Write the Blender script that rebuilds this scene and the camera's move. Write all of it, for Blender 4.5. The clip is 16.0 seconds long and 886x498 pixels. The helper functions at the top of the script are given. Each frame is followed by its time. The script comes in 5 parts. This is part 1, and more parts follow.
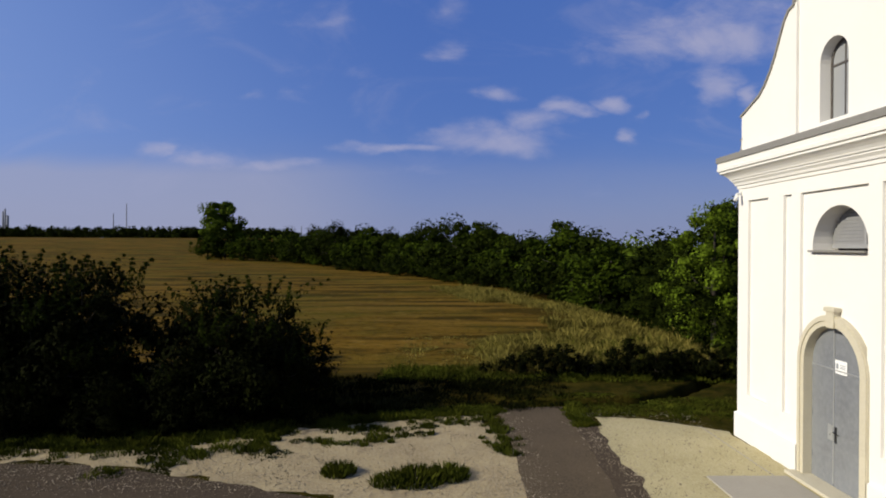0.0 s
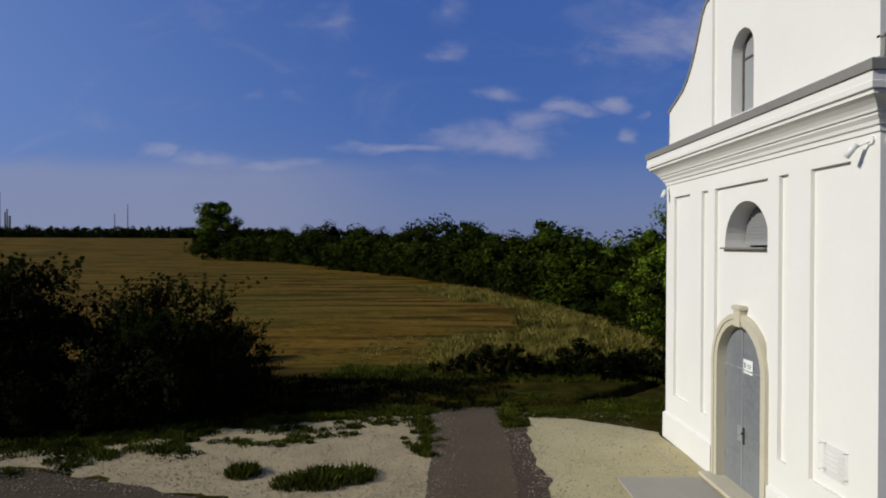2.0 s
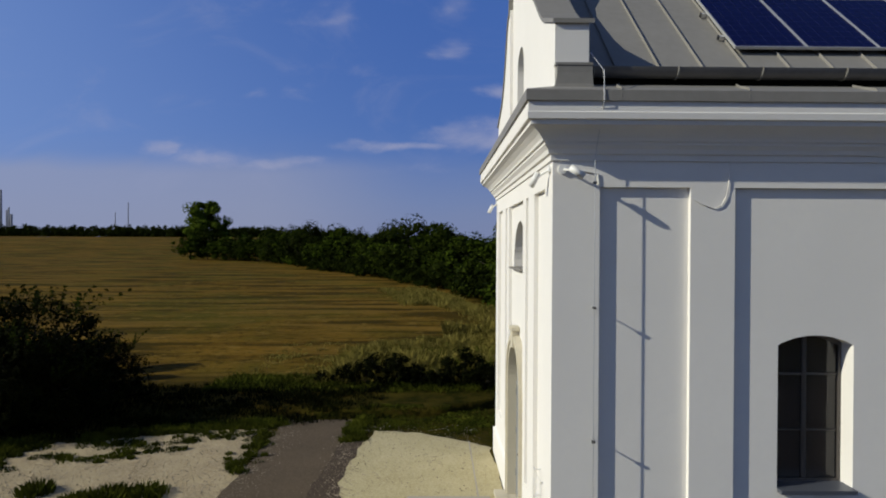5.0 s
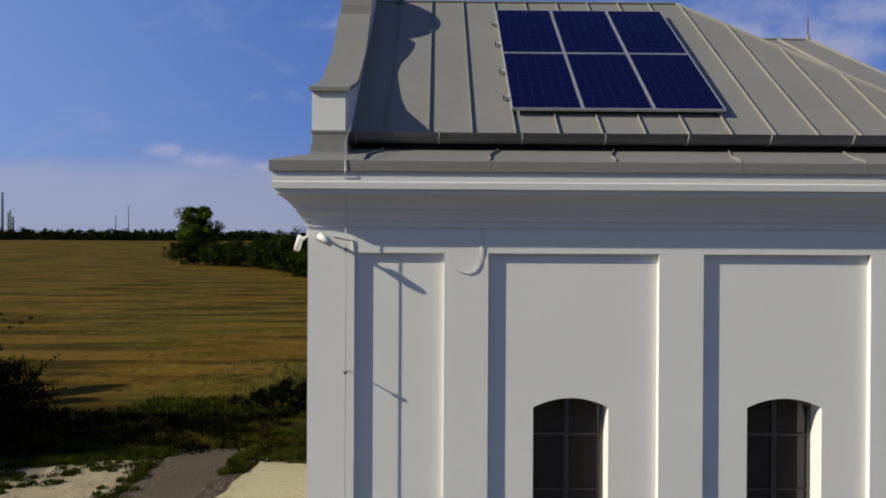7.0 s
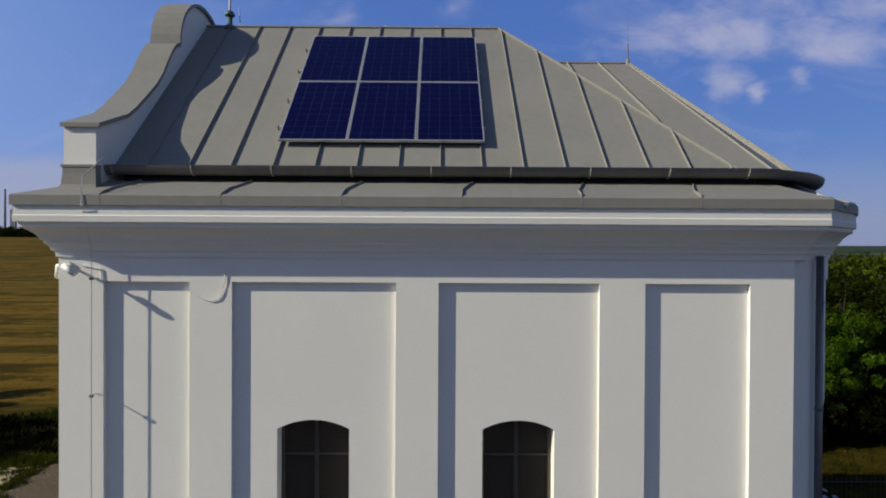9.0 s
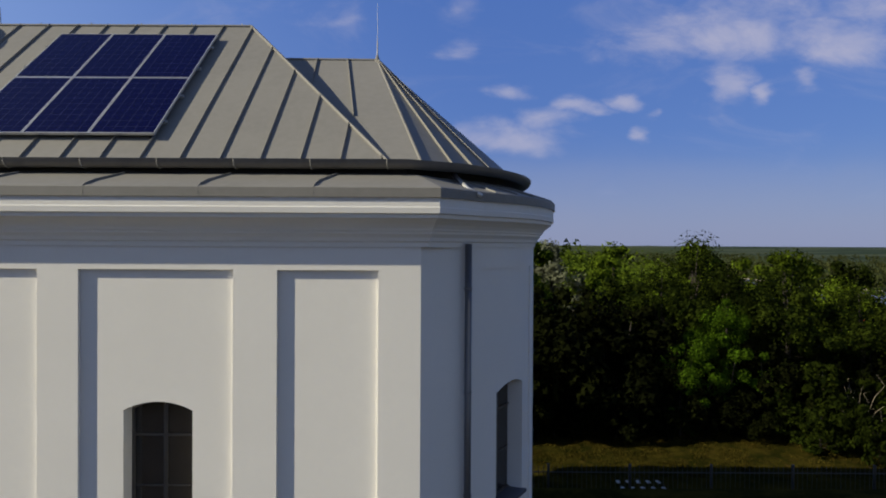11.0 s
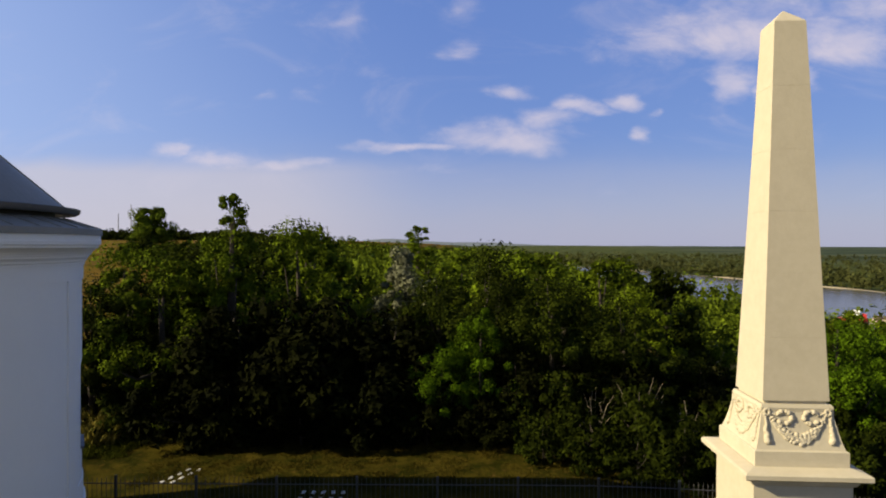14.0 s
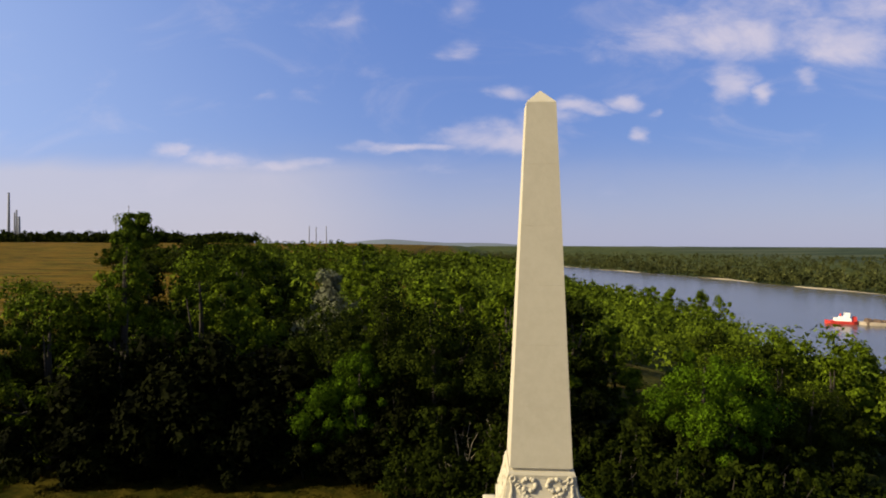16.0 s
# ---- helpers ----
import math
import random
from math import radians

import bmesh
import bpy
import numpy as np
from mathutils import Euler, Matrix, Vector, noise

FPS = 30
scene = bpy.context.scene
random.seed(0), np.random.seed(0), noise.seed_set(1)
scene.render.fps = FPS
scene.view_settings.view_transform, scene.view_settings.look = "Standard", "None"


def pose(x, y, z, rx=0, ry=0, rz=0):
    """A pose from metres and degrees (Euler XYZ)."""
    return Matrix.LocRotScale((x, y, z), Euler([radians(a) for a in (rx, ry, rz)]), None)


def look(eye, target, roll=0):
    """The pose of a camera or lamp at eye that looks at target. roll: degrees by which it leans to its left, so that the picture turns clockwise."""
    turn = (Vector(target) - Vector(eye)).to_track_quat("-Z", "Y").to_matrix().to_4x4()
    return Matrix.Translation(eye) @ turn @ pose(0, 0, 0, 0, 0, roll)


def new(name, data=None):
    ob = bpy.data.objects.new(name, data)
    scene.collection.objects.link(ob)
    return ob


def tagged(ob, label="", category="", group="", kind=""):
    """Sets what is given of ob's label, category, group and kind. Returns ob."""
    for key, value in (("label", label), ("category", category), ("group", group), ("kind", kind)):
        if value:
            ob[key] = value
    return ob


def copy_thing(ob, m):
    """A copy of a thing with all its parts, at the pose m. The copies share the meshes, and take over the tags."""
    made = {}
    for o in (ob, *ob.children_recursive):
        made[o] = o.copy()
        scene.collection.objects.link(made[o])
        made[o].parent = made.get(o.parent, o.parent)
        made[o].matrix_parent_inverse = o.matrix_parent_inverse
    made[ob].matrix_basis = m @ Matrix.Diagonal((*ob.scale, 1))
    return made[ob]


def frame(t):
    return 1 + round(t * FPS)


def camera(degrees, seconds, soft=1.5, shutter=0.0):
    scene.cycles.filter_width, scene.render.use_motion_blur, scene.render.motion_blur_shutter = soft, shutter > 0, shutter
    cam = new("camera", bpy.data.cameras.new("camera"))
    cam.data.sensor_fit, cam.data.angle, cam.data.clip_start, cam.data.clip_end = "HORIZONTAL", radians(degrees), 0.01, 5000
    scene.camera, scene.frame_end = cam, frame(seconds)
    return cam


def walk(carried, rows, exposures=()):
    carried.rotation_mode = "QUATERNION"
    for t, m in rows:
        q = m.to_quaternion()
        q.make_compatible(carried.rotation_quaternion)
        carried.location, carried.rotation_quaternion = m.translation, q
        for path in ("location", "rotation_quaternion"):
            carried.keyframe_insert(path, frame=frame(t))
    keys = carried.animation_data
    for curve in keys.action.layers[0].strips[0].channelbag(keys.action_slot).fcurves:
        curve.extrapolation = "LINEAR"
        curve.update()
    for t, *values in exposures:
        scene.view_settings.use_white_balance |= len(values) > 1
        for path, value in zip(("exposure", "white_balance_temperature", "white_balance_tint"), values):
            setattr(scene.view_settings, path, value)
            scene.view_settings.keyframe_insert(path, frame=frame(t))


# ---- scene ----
cam = camera(71.0, 16.0, soft=1.9)
PATH = [
    (0, (-7.326, -7.754, 4.501), (-7.292, -5.754, 4.492), 0.30),
    (0.5, (-6.678, -7.681, 4.489), (-6.647, -5.681, 4.48), 0.30),
    (1, (-6.146, -7.666, 4.481), (-6.115, -5.667, 4.472), 0.30),
    (1.5, (-5.859, -7.592, 4.457), (-5.829, -5.593, 4.449), 0.30),
    (2, (-5.482, -7.563, 4.447), (-5.453, -5.563, 4.439), 0.30),
    (2.5, (-4.948, -7.499, 4.446), (-4.921, -5.499, 4.44), 0.30),
    (3, (-4.349, -7.531, 4.45), (-4.321, -5.531, 4.444), 0.30),
    (3.2, (-4.145, -7.55, 4.464), (-4.106, -5.55, 4.449), 0.30),
    (5.5, (-0.521, -7.599, 4.992), (-0.5, -5.599, 4.979), 0.30),
    (6, (0.309, -7.625, 5.138), (0.331, -5.625, 5.135), 0.30),
    (6.5, (0.912, -7.691, 5.406), (0.932, -5.691, 5.396), 0.30),
    (7, (1.609, -7.747, 5.655), (1.628, -5.747, 5.649), 0.30),
    (7.5, (2.249, -7.828, 5.912), (2.267, -5.828, 5.902), 0.30),
    (8, (3.021, -7.923, 6.066), (3.037, -5.923, 6.059), 0.30),
    (8.2, (3.439, -7.968, 6.099), (3.456, -5.968, 6.09), 0.30),
    (10.3, (7.914, -8.347, 6.016), (7.914, -6.347, 5.995), 0.30),
    (10.5, (8.536, -8.388, 5.974), (8.538, -6.388, 5.958), 0.30),
    (11, (9.927, -8.447, 5.933), (9.925, -6.447, 5.92), 0.30),
    (11.5, (11.653, -8.5, 5.925), (11.646, -6.5, 5.911), 0.30),
    (12, (13.351, -8.501, 5.905), (13.345, -6.501, 5.893), 0.30),
    (12.5, (14.804, -8.524, 5.899), (14.798, -6.524, 5.888), 0.30),
    (13, (16.436, -8.484, 5.987), (16.44, -6.485, 5.975), 0.22),
    (13.5, (17.975, -8.549, 6.18), (17.978, -6.549, 6.168), 0.22),
    (14, (19.454, -8.636, 6.363), (19.448, -6.636, 6.351), 0.22),
    (14.5, (21.36, -8.769, 6.662), (21.356, -6.769, 6.651), 0.22),
    (15, (23.05, -8.91, 7.038), (23.046, -6.91, 7.027), 0.22),
    (15.5, (23.81, -9.051, 7.383), (23.809, -7.051, 7.373), 0.22),
    (16, (24.218, -9.113, 7.841), (24.213, -7.113, 7.83), 0.22),
]
EXPOSURES = [(0, -0.16, 6350, 10), (1, -0.42, 6050, 9), (1.5, -0.52, 5950, 9), (3, -0.58, 5900, 8), (5.5, -0.31, 6150, 7), (8, -0.07, 6400, 7), (10.5, -0.03, 6500, 6),
             (11.2, 0.04, 6750, 6), (12.5, 0.43, 7600, 6), (13, 0.55, 8200, 6), (14, 0.55, 8200, 7), (16, 0.56, 8050, 7)]
walk(cam, [(t, look(eye, target, roll)) for t, eye, target, roll in PATH], EXPOSURES)

# ---- world and sun ----
SUN = Vector((-1.0, -0.28, 0.54)).normalized()
world = bpy.data.worlds.new("sky")
scene.world = world
world.use_nodes = True
wn, wl = world.node_tree.nodes, world.node_tree.links
wn.clear()
w_out = wn.new("ShaderNodeOutputWorld")
w_bg = wn.new("ShaderNodeBackground")
w_bg.inputs["Strength"].default_value = 0.09
w_sky = wn.new("ShaderNodeTexSky")
w_sky.sky_type = "NISHITA"
w_sky.sun_disc = False
w_sky.sun_elevation = math.asin(SUN.z)
w_sky.sun_rotation = math.atan2(SUN.x, SUN.y)
w_sky.air_density, w_sky.dust_density, w_sky.ozone_density = 1.0, 0.6, 2.0
w_hsv = wn.new("ShaderNodeHueSaturation")
w_hsv.inputs["Hue"].default_value = 0.51
w_hsv.inputs["Saturation"].default_value = 1.05
wl.new(w_sky.outputs[0], w_hsv.inputs["Color"])


def w_math(op, a, b=None, c=None):
    m = wn.new("ShaderNodeMath")
    m.operation = op
    for i, v in enumerate((a, b, c)):
        if v is None:
            continue
        if isinstance(v, (int, float)):
            m.inputs[i].default_value = v
        else:
            wl.new(v, m.inputs[i])
    return m.outputs[0]


def w_range(v, a, b, lo=0.0, hi=1.0):
    r = wn.new("ShaderNodeMapRange")
    r.interpolation_type = "SMOOTHSTEP"
    r.inputs["From Min"].default_value, r.inputs["From Max"].default_value = a, b
    r.inputs["To Min"].default_value, r.inputs["To Max"].default_value = lo, hi
    wl.new(v, r.inputs["Value"])
    return r.outputs[0]


def w_mix(f, a, b):
    x = wn.new("ShaderNodeMix")
    x.data_type = "RGBA"
    wl.new(f, x.inputs[0])
    for i, c in ((6, a), (7, b)):
        if isinstance(c, tuple):
            x.inputs[i].default_value = (*c, 1)
        else:
            wl.new(c, x.inputs[i])
    return x.outputs[2]


# clouds, laid out on a plane in front of and behind the place: u to the right, v up
w_co = wn.new("ShaderNodeTexCoord")
w_sep = wn.new("ShaderNodeSeparateXYZ")
wl.new(w_co.outputs["Generated"], w_sep.inputs[0])
depth = w_math("MAXIMUM", w_math("ABSOLUTE", w_sep.outputs["Y"]), 0.08)
cu = w_math("DIVIDE", w_sep.outputs["X"], depth)
cv = w_math("DIVIDE", w_sep.outputs["Z"], depth)
w_vec = wn.new("ShaderNodeCombineXYZ")
wl.new(cu, w_vec.inputs[0])
wl.new(w_math("MULTIPLY", cv, 1.9), w_vec.inputs[1])


def w_noise(scale, detail, warp=0.0):
    t = wn.new("ShaderNodeTexNoise")
    t.inputs["Scale"].default_value, t.inputs["Detail"].default_value = scale, detail
    t.inputs["Roughness"].default_value, t.inputs["Distortion"].default_value = 0.6, warp
    wl.new(w_vec.outputs[0], t.inputs["Vector"])
    return t.outputs["Fac"]


billow, wisp = w_noise(11, 8, 0.3), w_noise(4.5, 8, 0.9)
CLOUDS = [  # u, v, half width, half height, density
    (0.105, 0.176, 0.12, 0.024, 1.0), (-0.05, 0.160, 0.09, 0.010, 0.9), (0.104, 0.246, 0.042, 0.016, 0.9), (0.165, 0.208, 0.05, 0.020, 0.95), (0.210, 0.228, 0.036, 0.012, 1.0),
    (0.304, 0.181, 0.021, 0.014, 1.0), (0.277, 0.237, 0.028, 0.011, 0.95), (0.338, 0.217, 0.014, 0.008, 0.7), (0.459, 0.266, 0.032, 0.034, 0.95), (0.509, 0.248, 0.019, 0.019, 1.0), (0.578, 0.270, 0.023, 0.021, 0.95),
    (0.36, 0.322, 0.13, 0.028, 0.8), (0.47, 0.335, 0.13, 0.040, 0.95), (0.62, 0.335, 0.13, 0.042, 0.95), (0.52, 0.385, 0.16, 0.035, 0.8), (0.70, 0.395, 0.12, 0.045, 0.8), (0.015, 0.312, 0.045, 0.016, 0.6),
    (0.03, 0.385, 0.035, 0.045, 0.45), (-0.225, 0.238, 0.045, 0.014, 0.5), (-0.29, 0.242, 0.03, 0.012, 0.5), (-0.13, 0.285, 0.08, 0.016, 0.4),
    (-0.18, 0.355, 0.09, 0.010, 0.4), (-0.45, 0.153, 0.028, 0.016, 0.75), (-0.36, 0.140, 0.055, 0.012, 0.85), (-0.24, 0.133, 0.075, 0.009, 0.8),
    (-0.02, 0.118, 0.10, 0.010, 0.4), (-0.27, 0.205, 0.05, 0.03, 0.3), (0.44, 0.205, 0.10, 0.018, 0.35), (-0.50, 0.255, 0.05, 0.012, 0.3),
]
w_warp = wn.new("ShaderNodeTexNoise")
w_warp.inputs["Scale"].default_value, w_warp.inputs["Detail"].default_value = 9.0, 6
wl.new(w_vec.outputs[0], w_warp.inputs["Vector"])
w_ws = wn.new("ShaderNodeSeparateColor")
wl.new(w_warp.outputs["Color"], w_ws.inputs[0])
wu = w_math("ADD", cu, w_math("MULTIPLY", w_math("SUBTRACT", w_ws.outputs[0], 0.5), 0.11))
wv = w_math("ADD", cv, w_math("MULTIPLY", w_math("SUBTRACT", w_ws.outputs[1], 0.5), 0.05))
cover = None
for u0, v0, ru, rv, dens in CLOUDS:
    du = w_math("DIVIDE", w_math("SUBTRACT", wu, u0), ru * 1.15)
    dv = w_math("DIVIDE", w_math("SUBTRACT", wv, v0), rv * 1.15)
    d2 = w_math("ADD", w_math("MULTIPLY", du, du), w_math("MULTIPLY", dv, dv))
    blob = w_math("MULTIPLY", w_math("EXPONENT", w_math("MULTIPLY", d2, -0.9)), dens)
    cover = blob if cover is None else w_math("MAXIMUM", cover, blob)
shape = w_math("ADD", w_math("MULTIPLY", billow, 0.75), w_math("MULTIPLY", wisp, 0.45))
cloud = w_math("MULTIPLY", w_range(w_math("ADD", shape, w_math("MULTIPLY", cover, 0.55)), 0.72, 1.28), w_range(cover, 0.02, 0.5))
veil = w_math("MULTIPLY", w_range(wisp, 0.5, 0.75), w_range(cv, 0.02, 0.14, 0.0, 0.16))
cloud = w_math("MINIMUM", w_math("ADD", w_math("MULTIPLY", cloud, 0.64), veil), 0.85)
haze = w_math("MULTIPLY", w_range(w_math("ADD", cv, w_math("MULTIPLY", wisp, 0.05)), 0.0, 0.22, 0.66, 0.0), 1.0)
bank = w_math("MULTIPLY", w_range(w_math("ADD", cv, w_math("MULTIPLY", wisp, 0.03)), 0.125, 0.165, 0.52, 0.0), w_range(cu, -0.3, 0.0, 1.0, 0.15))
# the side away from the sun is a deeper, more even blue
w_even = w_range(w_sep.outputs["Y"], -0.3, 0.5, 0.55, 0.74)
w_blue = w_mix(w_range(w_sep.outputs["Y"], -0.3, 0.4), (1.70, 2.55, 5.1), (0.80, 1.88, 6.2))
sky0 = w_mix(w_even, w_hsv.outputs[0], w_blue)
sky0 = w_mix(w_range(w_math("SUBTRACT", w_math("MULTIPLY", cu, -1.0), w_math("MULTIPLY", cv, 0.6)), -0.25, 0.85, 0.0, 0.62), sky0, (3.1, 4.55, 8.6))
w_zen = w_range(w_sep.outputs["Z"], 0.34, 0.95, 0.0, 0.62)
sky0 = w_mix(w_zen, sky0, (0.12, 0.30, 0.95))
sky1 = w_mix(haze, sky0, (3.3, 3.55, 5.1))
sky2 = w_mix(bank, sky1, (4.7, 4.7, 6.0))
sky3 = w_mix(cloud, sky2, (5.6, 5.4, 7.0))
wl.new(sky3, w_bg.inputs["Color"])
wl.new(w_bg.outputs[0], w_out.inputs[0])

sun_data = bpy.data.lights.new("sun", "SUN")
sun_data.energy, sun_data.angle, sun_data.color = 5.3, radians(0.55), (1.0, 0.91, 0.72)
sun = new("sun", sun_data)
sun.matrix_world = look(SUN * 50, (0, 0, 0))


# ---- materials ----
def material(name, colour, rough=0.7, metal=0.0, second=None, scale=3.0, fine=40.0, mix=0.5, bump=0.0, bump_scale=60.0,
             third=None, random_value=0.0, spec=0.5):
    """A two-scale noise material: colour to second by a broad noise, third by a fine one, with fine relief."""
    m = bpy.data.materials.new(name)
    m.use_nodes = True
    n, l = m.node_tree.nodes, m.node_tree.links
    b = n["Principled BSDF"]
    b.inputs["Roughness"].default_value = rough
    b.inputs["Metallic"].default_value = metal
    b.inputs["Specular IOR Level"].default_value = spec
    co = n.new("ShaderNodeTexCoord")
    base = n.new("ShaderNodeRGB")
    base.outputs[0].default_value = (*colour, 1)
    last = base.outputs[0]
    for tint, size, amount, detail in ((second, scale, mix, 6), (third, fine, mix, 3)):
        if tint is None:
            continue
        t = n.new("ShaderNodeTexNoise")
        t.inputs["Scale"].default_value, t.inputs["Detail"].default_value, t.inputs["Roughness"].default_value = size, detail, 0.6
        l.new(co.outputs["Object"], t.inputs["Vector"])
        r = n.new("ShaderNodeMapRange")
        r.inputs["From Min"].default_value, r.inputs["From Max"].default_value = 0.38, 0.66
        r.inputs["To Max"].default_value = amount
        l.new(t.outputs["Fac"], r.inputs["Value"])
        x = n.new("ShaderNodeMix")
        x.data_type = "RGBA"
        l.new(r.outputs[0], x.inputs[0])
        l.new(last, x.inputs[6])
        x.inputs[7].default_value = (*tint, 1)
        last = x.outputs[2]
    if random_value:
        oi = n.new("ShaderNodeObjectInfo")
        r = n.new("ShaderNodeMapRange")
        r.inputs["To Min"].default_value, r.inputs["To Max"].default_value = 1 - random_value, 1 + random_value
        l.new(oi.outputs["Random"], r.inputs["Value"])
        h = n.new("ShaderNodeHueSaturation")
        l.new(r.outputs[0], h.inputs["Value"])
        l.new(last, h.inputs["Color"])
        last = h.outputs[0]
    l.new(last, b.inputs["Base Color"])
    if bump:
        t = n.new("ShaderNodeTexNoise")
        t.inputs["Scale"].default_value, t.inputs["Detail"].default_value = bump_scale, 5
        l.new(co.outputs["Object"], t.inputs["Vector"])
        u = n.new("ShaderNodeBump")
        u.inputs["Strength"].default_value, u.inputs["Distance"].default_value = bump, 0.02
        l.new(t.outputs["Fac"], u.inputs["Height"])
        l.new(u.outputs[0], b.inputs["Normal"])
    return m


def leaf_material(name, dark, light, through_light=0.12, grain=1.0):
    """Leaves: colour by leaf and by clump, a little light passing through."""
    m = bpy.data.materials.new(name)
    m.use_nodes = True
    n, l = m.node_tree.nodes, m.node_tree.links
    b = n["Principled BSDF"]
    b.inputs["Roughness"].default_value = 0.8
    b.inputs["Specular IOR Level"].default_value = 0.02
    geo = n.new("ShaderNodeNewGeometry")
    ramp = n.new("ShaderNodeMix")
    ramp.data_type = "RGBA"
    ramp.inputs[6].default_value, ramp.inputs[7].default_value = (*dark, 1), (*light, 1)
    co = n.new("ShaderNodeTexCoord")
    t = n.new("ShaderNodeTexNoise")
    t.inputs["Scale"].default_value, t.inputs["Detail"].default_value = 0.7 * grain, 3
    l.new(co.outputs["Object"], t.inputs["Vector"])
    tw = n.new("ShaderNodeTexNoise")
    tw.inputs["Scale"].default_value, tw.inputs["Detail"].default_value = 1.9 * grain, 3
    l.new(co.outputs["Object"], tw.inputs["Vector"])
    spread = n.new("ShaderNodeMapRange")
    spread.inputs["From Min"].default_value, spread.inputs["From Max"].default_value = 0.36, 0.64
    spread.inputs["To Max"].default_value = 0.62
    l.new(tw.outputs["Fac"], spread.inputs["Value"])
    each = n.new("ShaderNodeMath")
    each.operation = "MULTIPLY_ADD"
    l.new(geo.outputs["Random Per Island"], each.inputs[0])
    each.inputs[1].default_value = 0.38
    l.new(spread.outputs[0], each.inputs[2])
    l.new(each.outputs[0], ramp.inputs[0])
    oi = n.new("ShaderNodeObjectInfo")
    add = n.new("ShaderNodeMath")
    l.new(t.outputs["Fac"], add.inputs[0])
    r0 = n.new("ShaderNodeMapRange")
    r0.inputs["To Min"].default_value, r0.inputs["To Max"].default_value = -0.15, 0.15
    l.new(oi.outputs["Random"], r0.inputs["Value"])
    l.new(r0.outputs[0], add.inputs[1])
    r = n.new("ShaderNodeMapRange")
    r.inputs["From Min"].default_value, r.inputs["From Max"].default_value = 0.3, 0.7
    r.inputs["To Min"].default_value, r.inputs["To Max"].default_value = 0.6, 1.35
    l.new(add.outputs[0], r.inputs["Value"])
    h = n.new("ShaderNodeHueSaturation")
    l.new(r.outputs[0], h.inputs["Value"])
    l.new(ramp.outputs[2], h.inputs["Color"])
    l.new(h.outputs[0], b.inputs["Base Color"])
    tr = n.new("ShaderNodeBsdfTranslucent")
    l.new(h.outputs[0], tr.inputs["Color"])
    mix = n.new("ShaderNodeMixShader")
    mix.inputs[0].default_value = through_light
    l.new(b.outputs[0], mix.inputs[1])
    l.new(tr.outputs[0], mix.inputs[2])
    l.new(mix.outputs[0], n["Material Output"].inputs[0])
    return m


PLASTER = material("white_plaster", (0.80, 0.78, 0.74), 0.85, second=(0.74, 0.72, 0.68), scale=0.6, third=(0.77, 0.75, 0.72), fine=9, mix=0.5, bump=0.15, bump_scale=90)
ZINC = material("grey_sheet_metal", (0.234, 0.224, 0.205), 0.55, 0.0, second=(0.190, 0.183, 0.170), scale=0.8, third=(0.256, 0.246, 0.228), fine=8, mix=0.5, spec=0.22)
GUTTER = material("gutter_metal", (0.15, 0.143, 0.135), 0.42, 0.3, second=(0.105, 0.10, 0.097), scale=2, third=(0.17, 0.16, 0.15), fine=9, mix=0.6)
PIPE = material("downpipe_metal", (0.12, 0.125, 0.14), 0.4, 0.4, second=(0.09, 0.09, 0.1), scale=2, mix=0.6)
STONE = material("beige_limestone", (0.55, 0.50, 0.38), 0.85, second=(0.46, 0.42, 0.32), scale=2.5, third=(0.6, 0.56, 0.44), fine=30, mix=0.5, bump=0.25, bump_scale=70)
OBELISK = material("pale_obelisk_stone", (0.455, 0.412, 0.318), 0.9, second=(0.37, 0.33, 0.25), scale=1.1, third=(0.50, 0.46, 0.36), fine=6, mix=0.4, bump=0.22, bump_scale=14)
DOOR = material("grey_painted_steel", (0.25, 0.265, 0.285), 0.42, 0.25, second=(0.19, 0.20, 0.22), scale=1.3, third=(0.29, 0.30, 0.32), fine=11, mix=0.7)
STEEL = material("bright_steel", (0.42, 0.43, 0.44), 0.4, 0.4, second=(0.34, 0.35, 0.36), scale=5)
BLACK = material("black_metal_and_shade", (0.02, 0.02, 0.022), 0.5)
PAPER = material("white_paper", (0.8, 0.8, 0.8), 0.8)
PRINT = material("grey_print", (0.25, 0.27, 0.3), 0.8)
FRAME = material("dark_window_frame", (0.085, 0.075, 0.068), 0.5, second=(0.06, 0.053, 0.048), scale=4)
SILL = material("window_sill_sheet", (0.10, 0.11, 0.14), 0.45, 0.4)
CELL = material("solar_cells", (0.003, 0.003, 0.042), 0.25, second=(0.004, 0.005, 0.05), scale=3, third=(0.002, 0.003, 0.024), fine=25, mix=0.7, spec=0.1)
BUSBAR = material("solar_busbar", (0.008, 0.009, 0.052), 0.5, 0.0)
ALU = material("aluminium_frame", (0.62, 0.62, 0.62), 0.4, 0.6)
WHITE = material("white_plastic", (0.78, 0.78, 0.76), 0.45)
CONCRETE = material("grey_concrete", (0.36, 0.33, 0.28), 0.9, second=(0.30, 0.275, 0.23), scale=1.5, third=(0.40, 0.37, 0.31), fine=30, bump=0.2)
IRON = material("fence_iron", (0.055, 0.055, 0.058), 0.5, 0.2)
# pale grey base colour stands in for sky mirrored in the facade panes
SKY_GLASS = material("sky_pale_glass", (0.30, 0.31, 0.32), 0.12)
BARK = material("bark", (0.030, 0.024, 0.017), 0.95, second=(0.018, 0.014, 0.010), scale=5, bump=0.5, bump_scale=15)
GLASS = bpy.data.materials.new("window_glass")
GLASS.use_nodes = True
_b = GLASS.node_tree.nodes["Principled BSDF"]
_b.inputs["Base Color"].default_value = (0.040, 0.036, 0.032, 1)
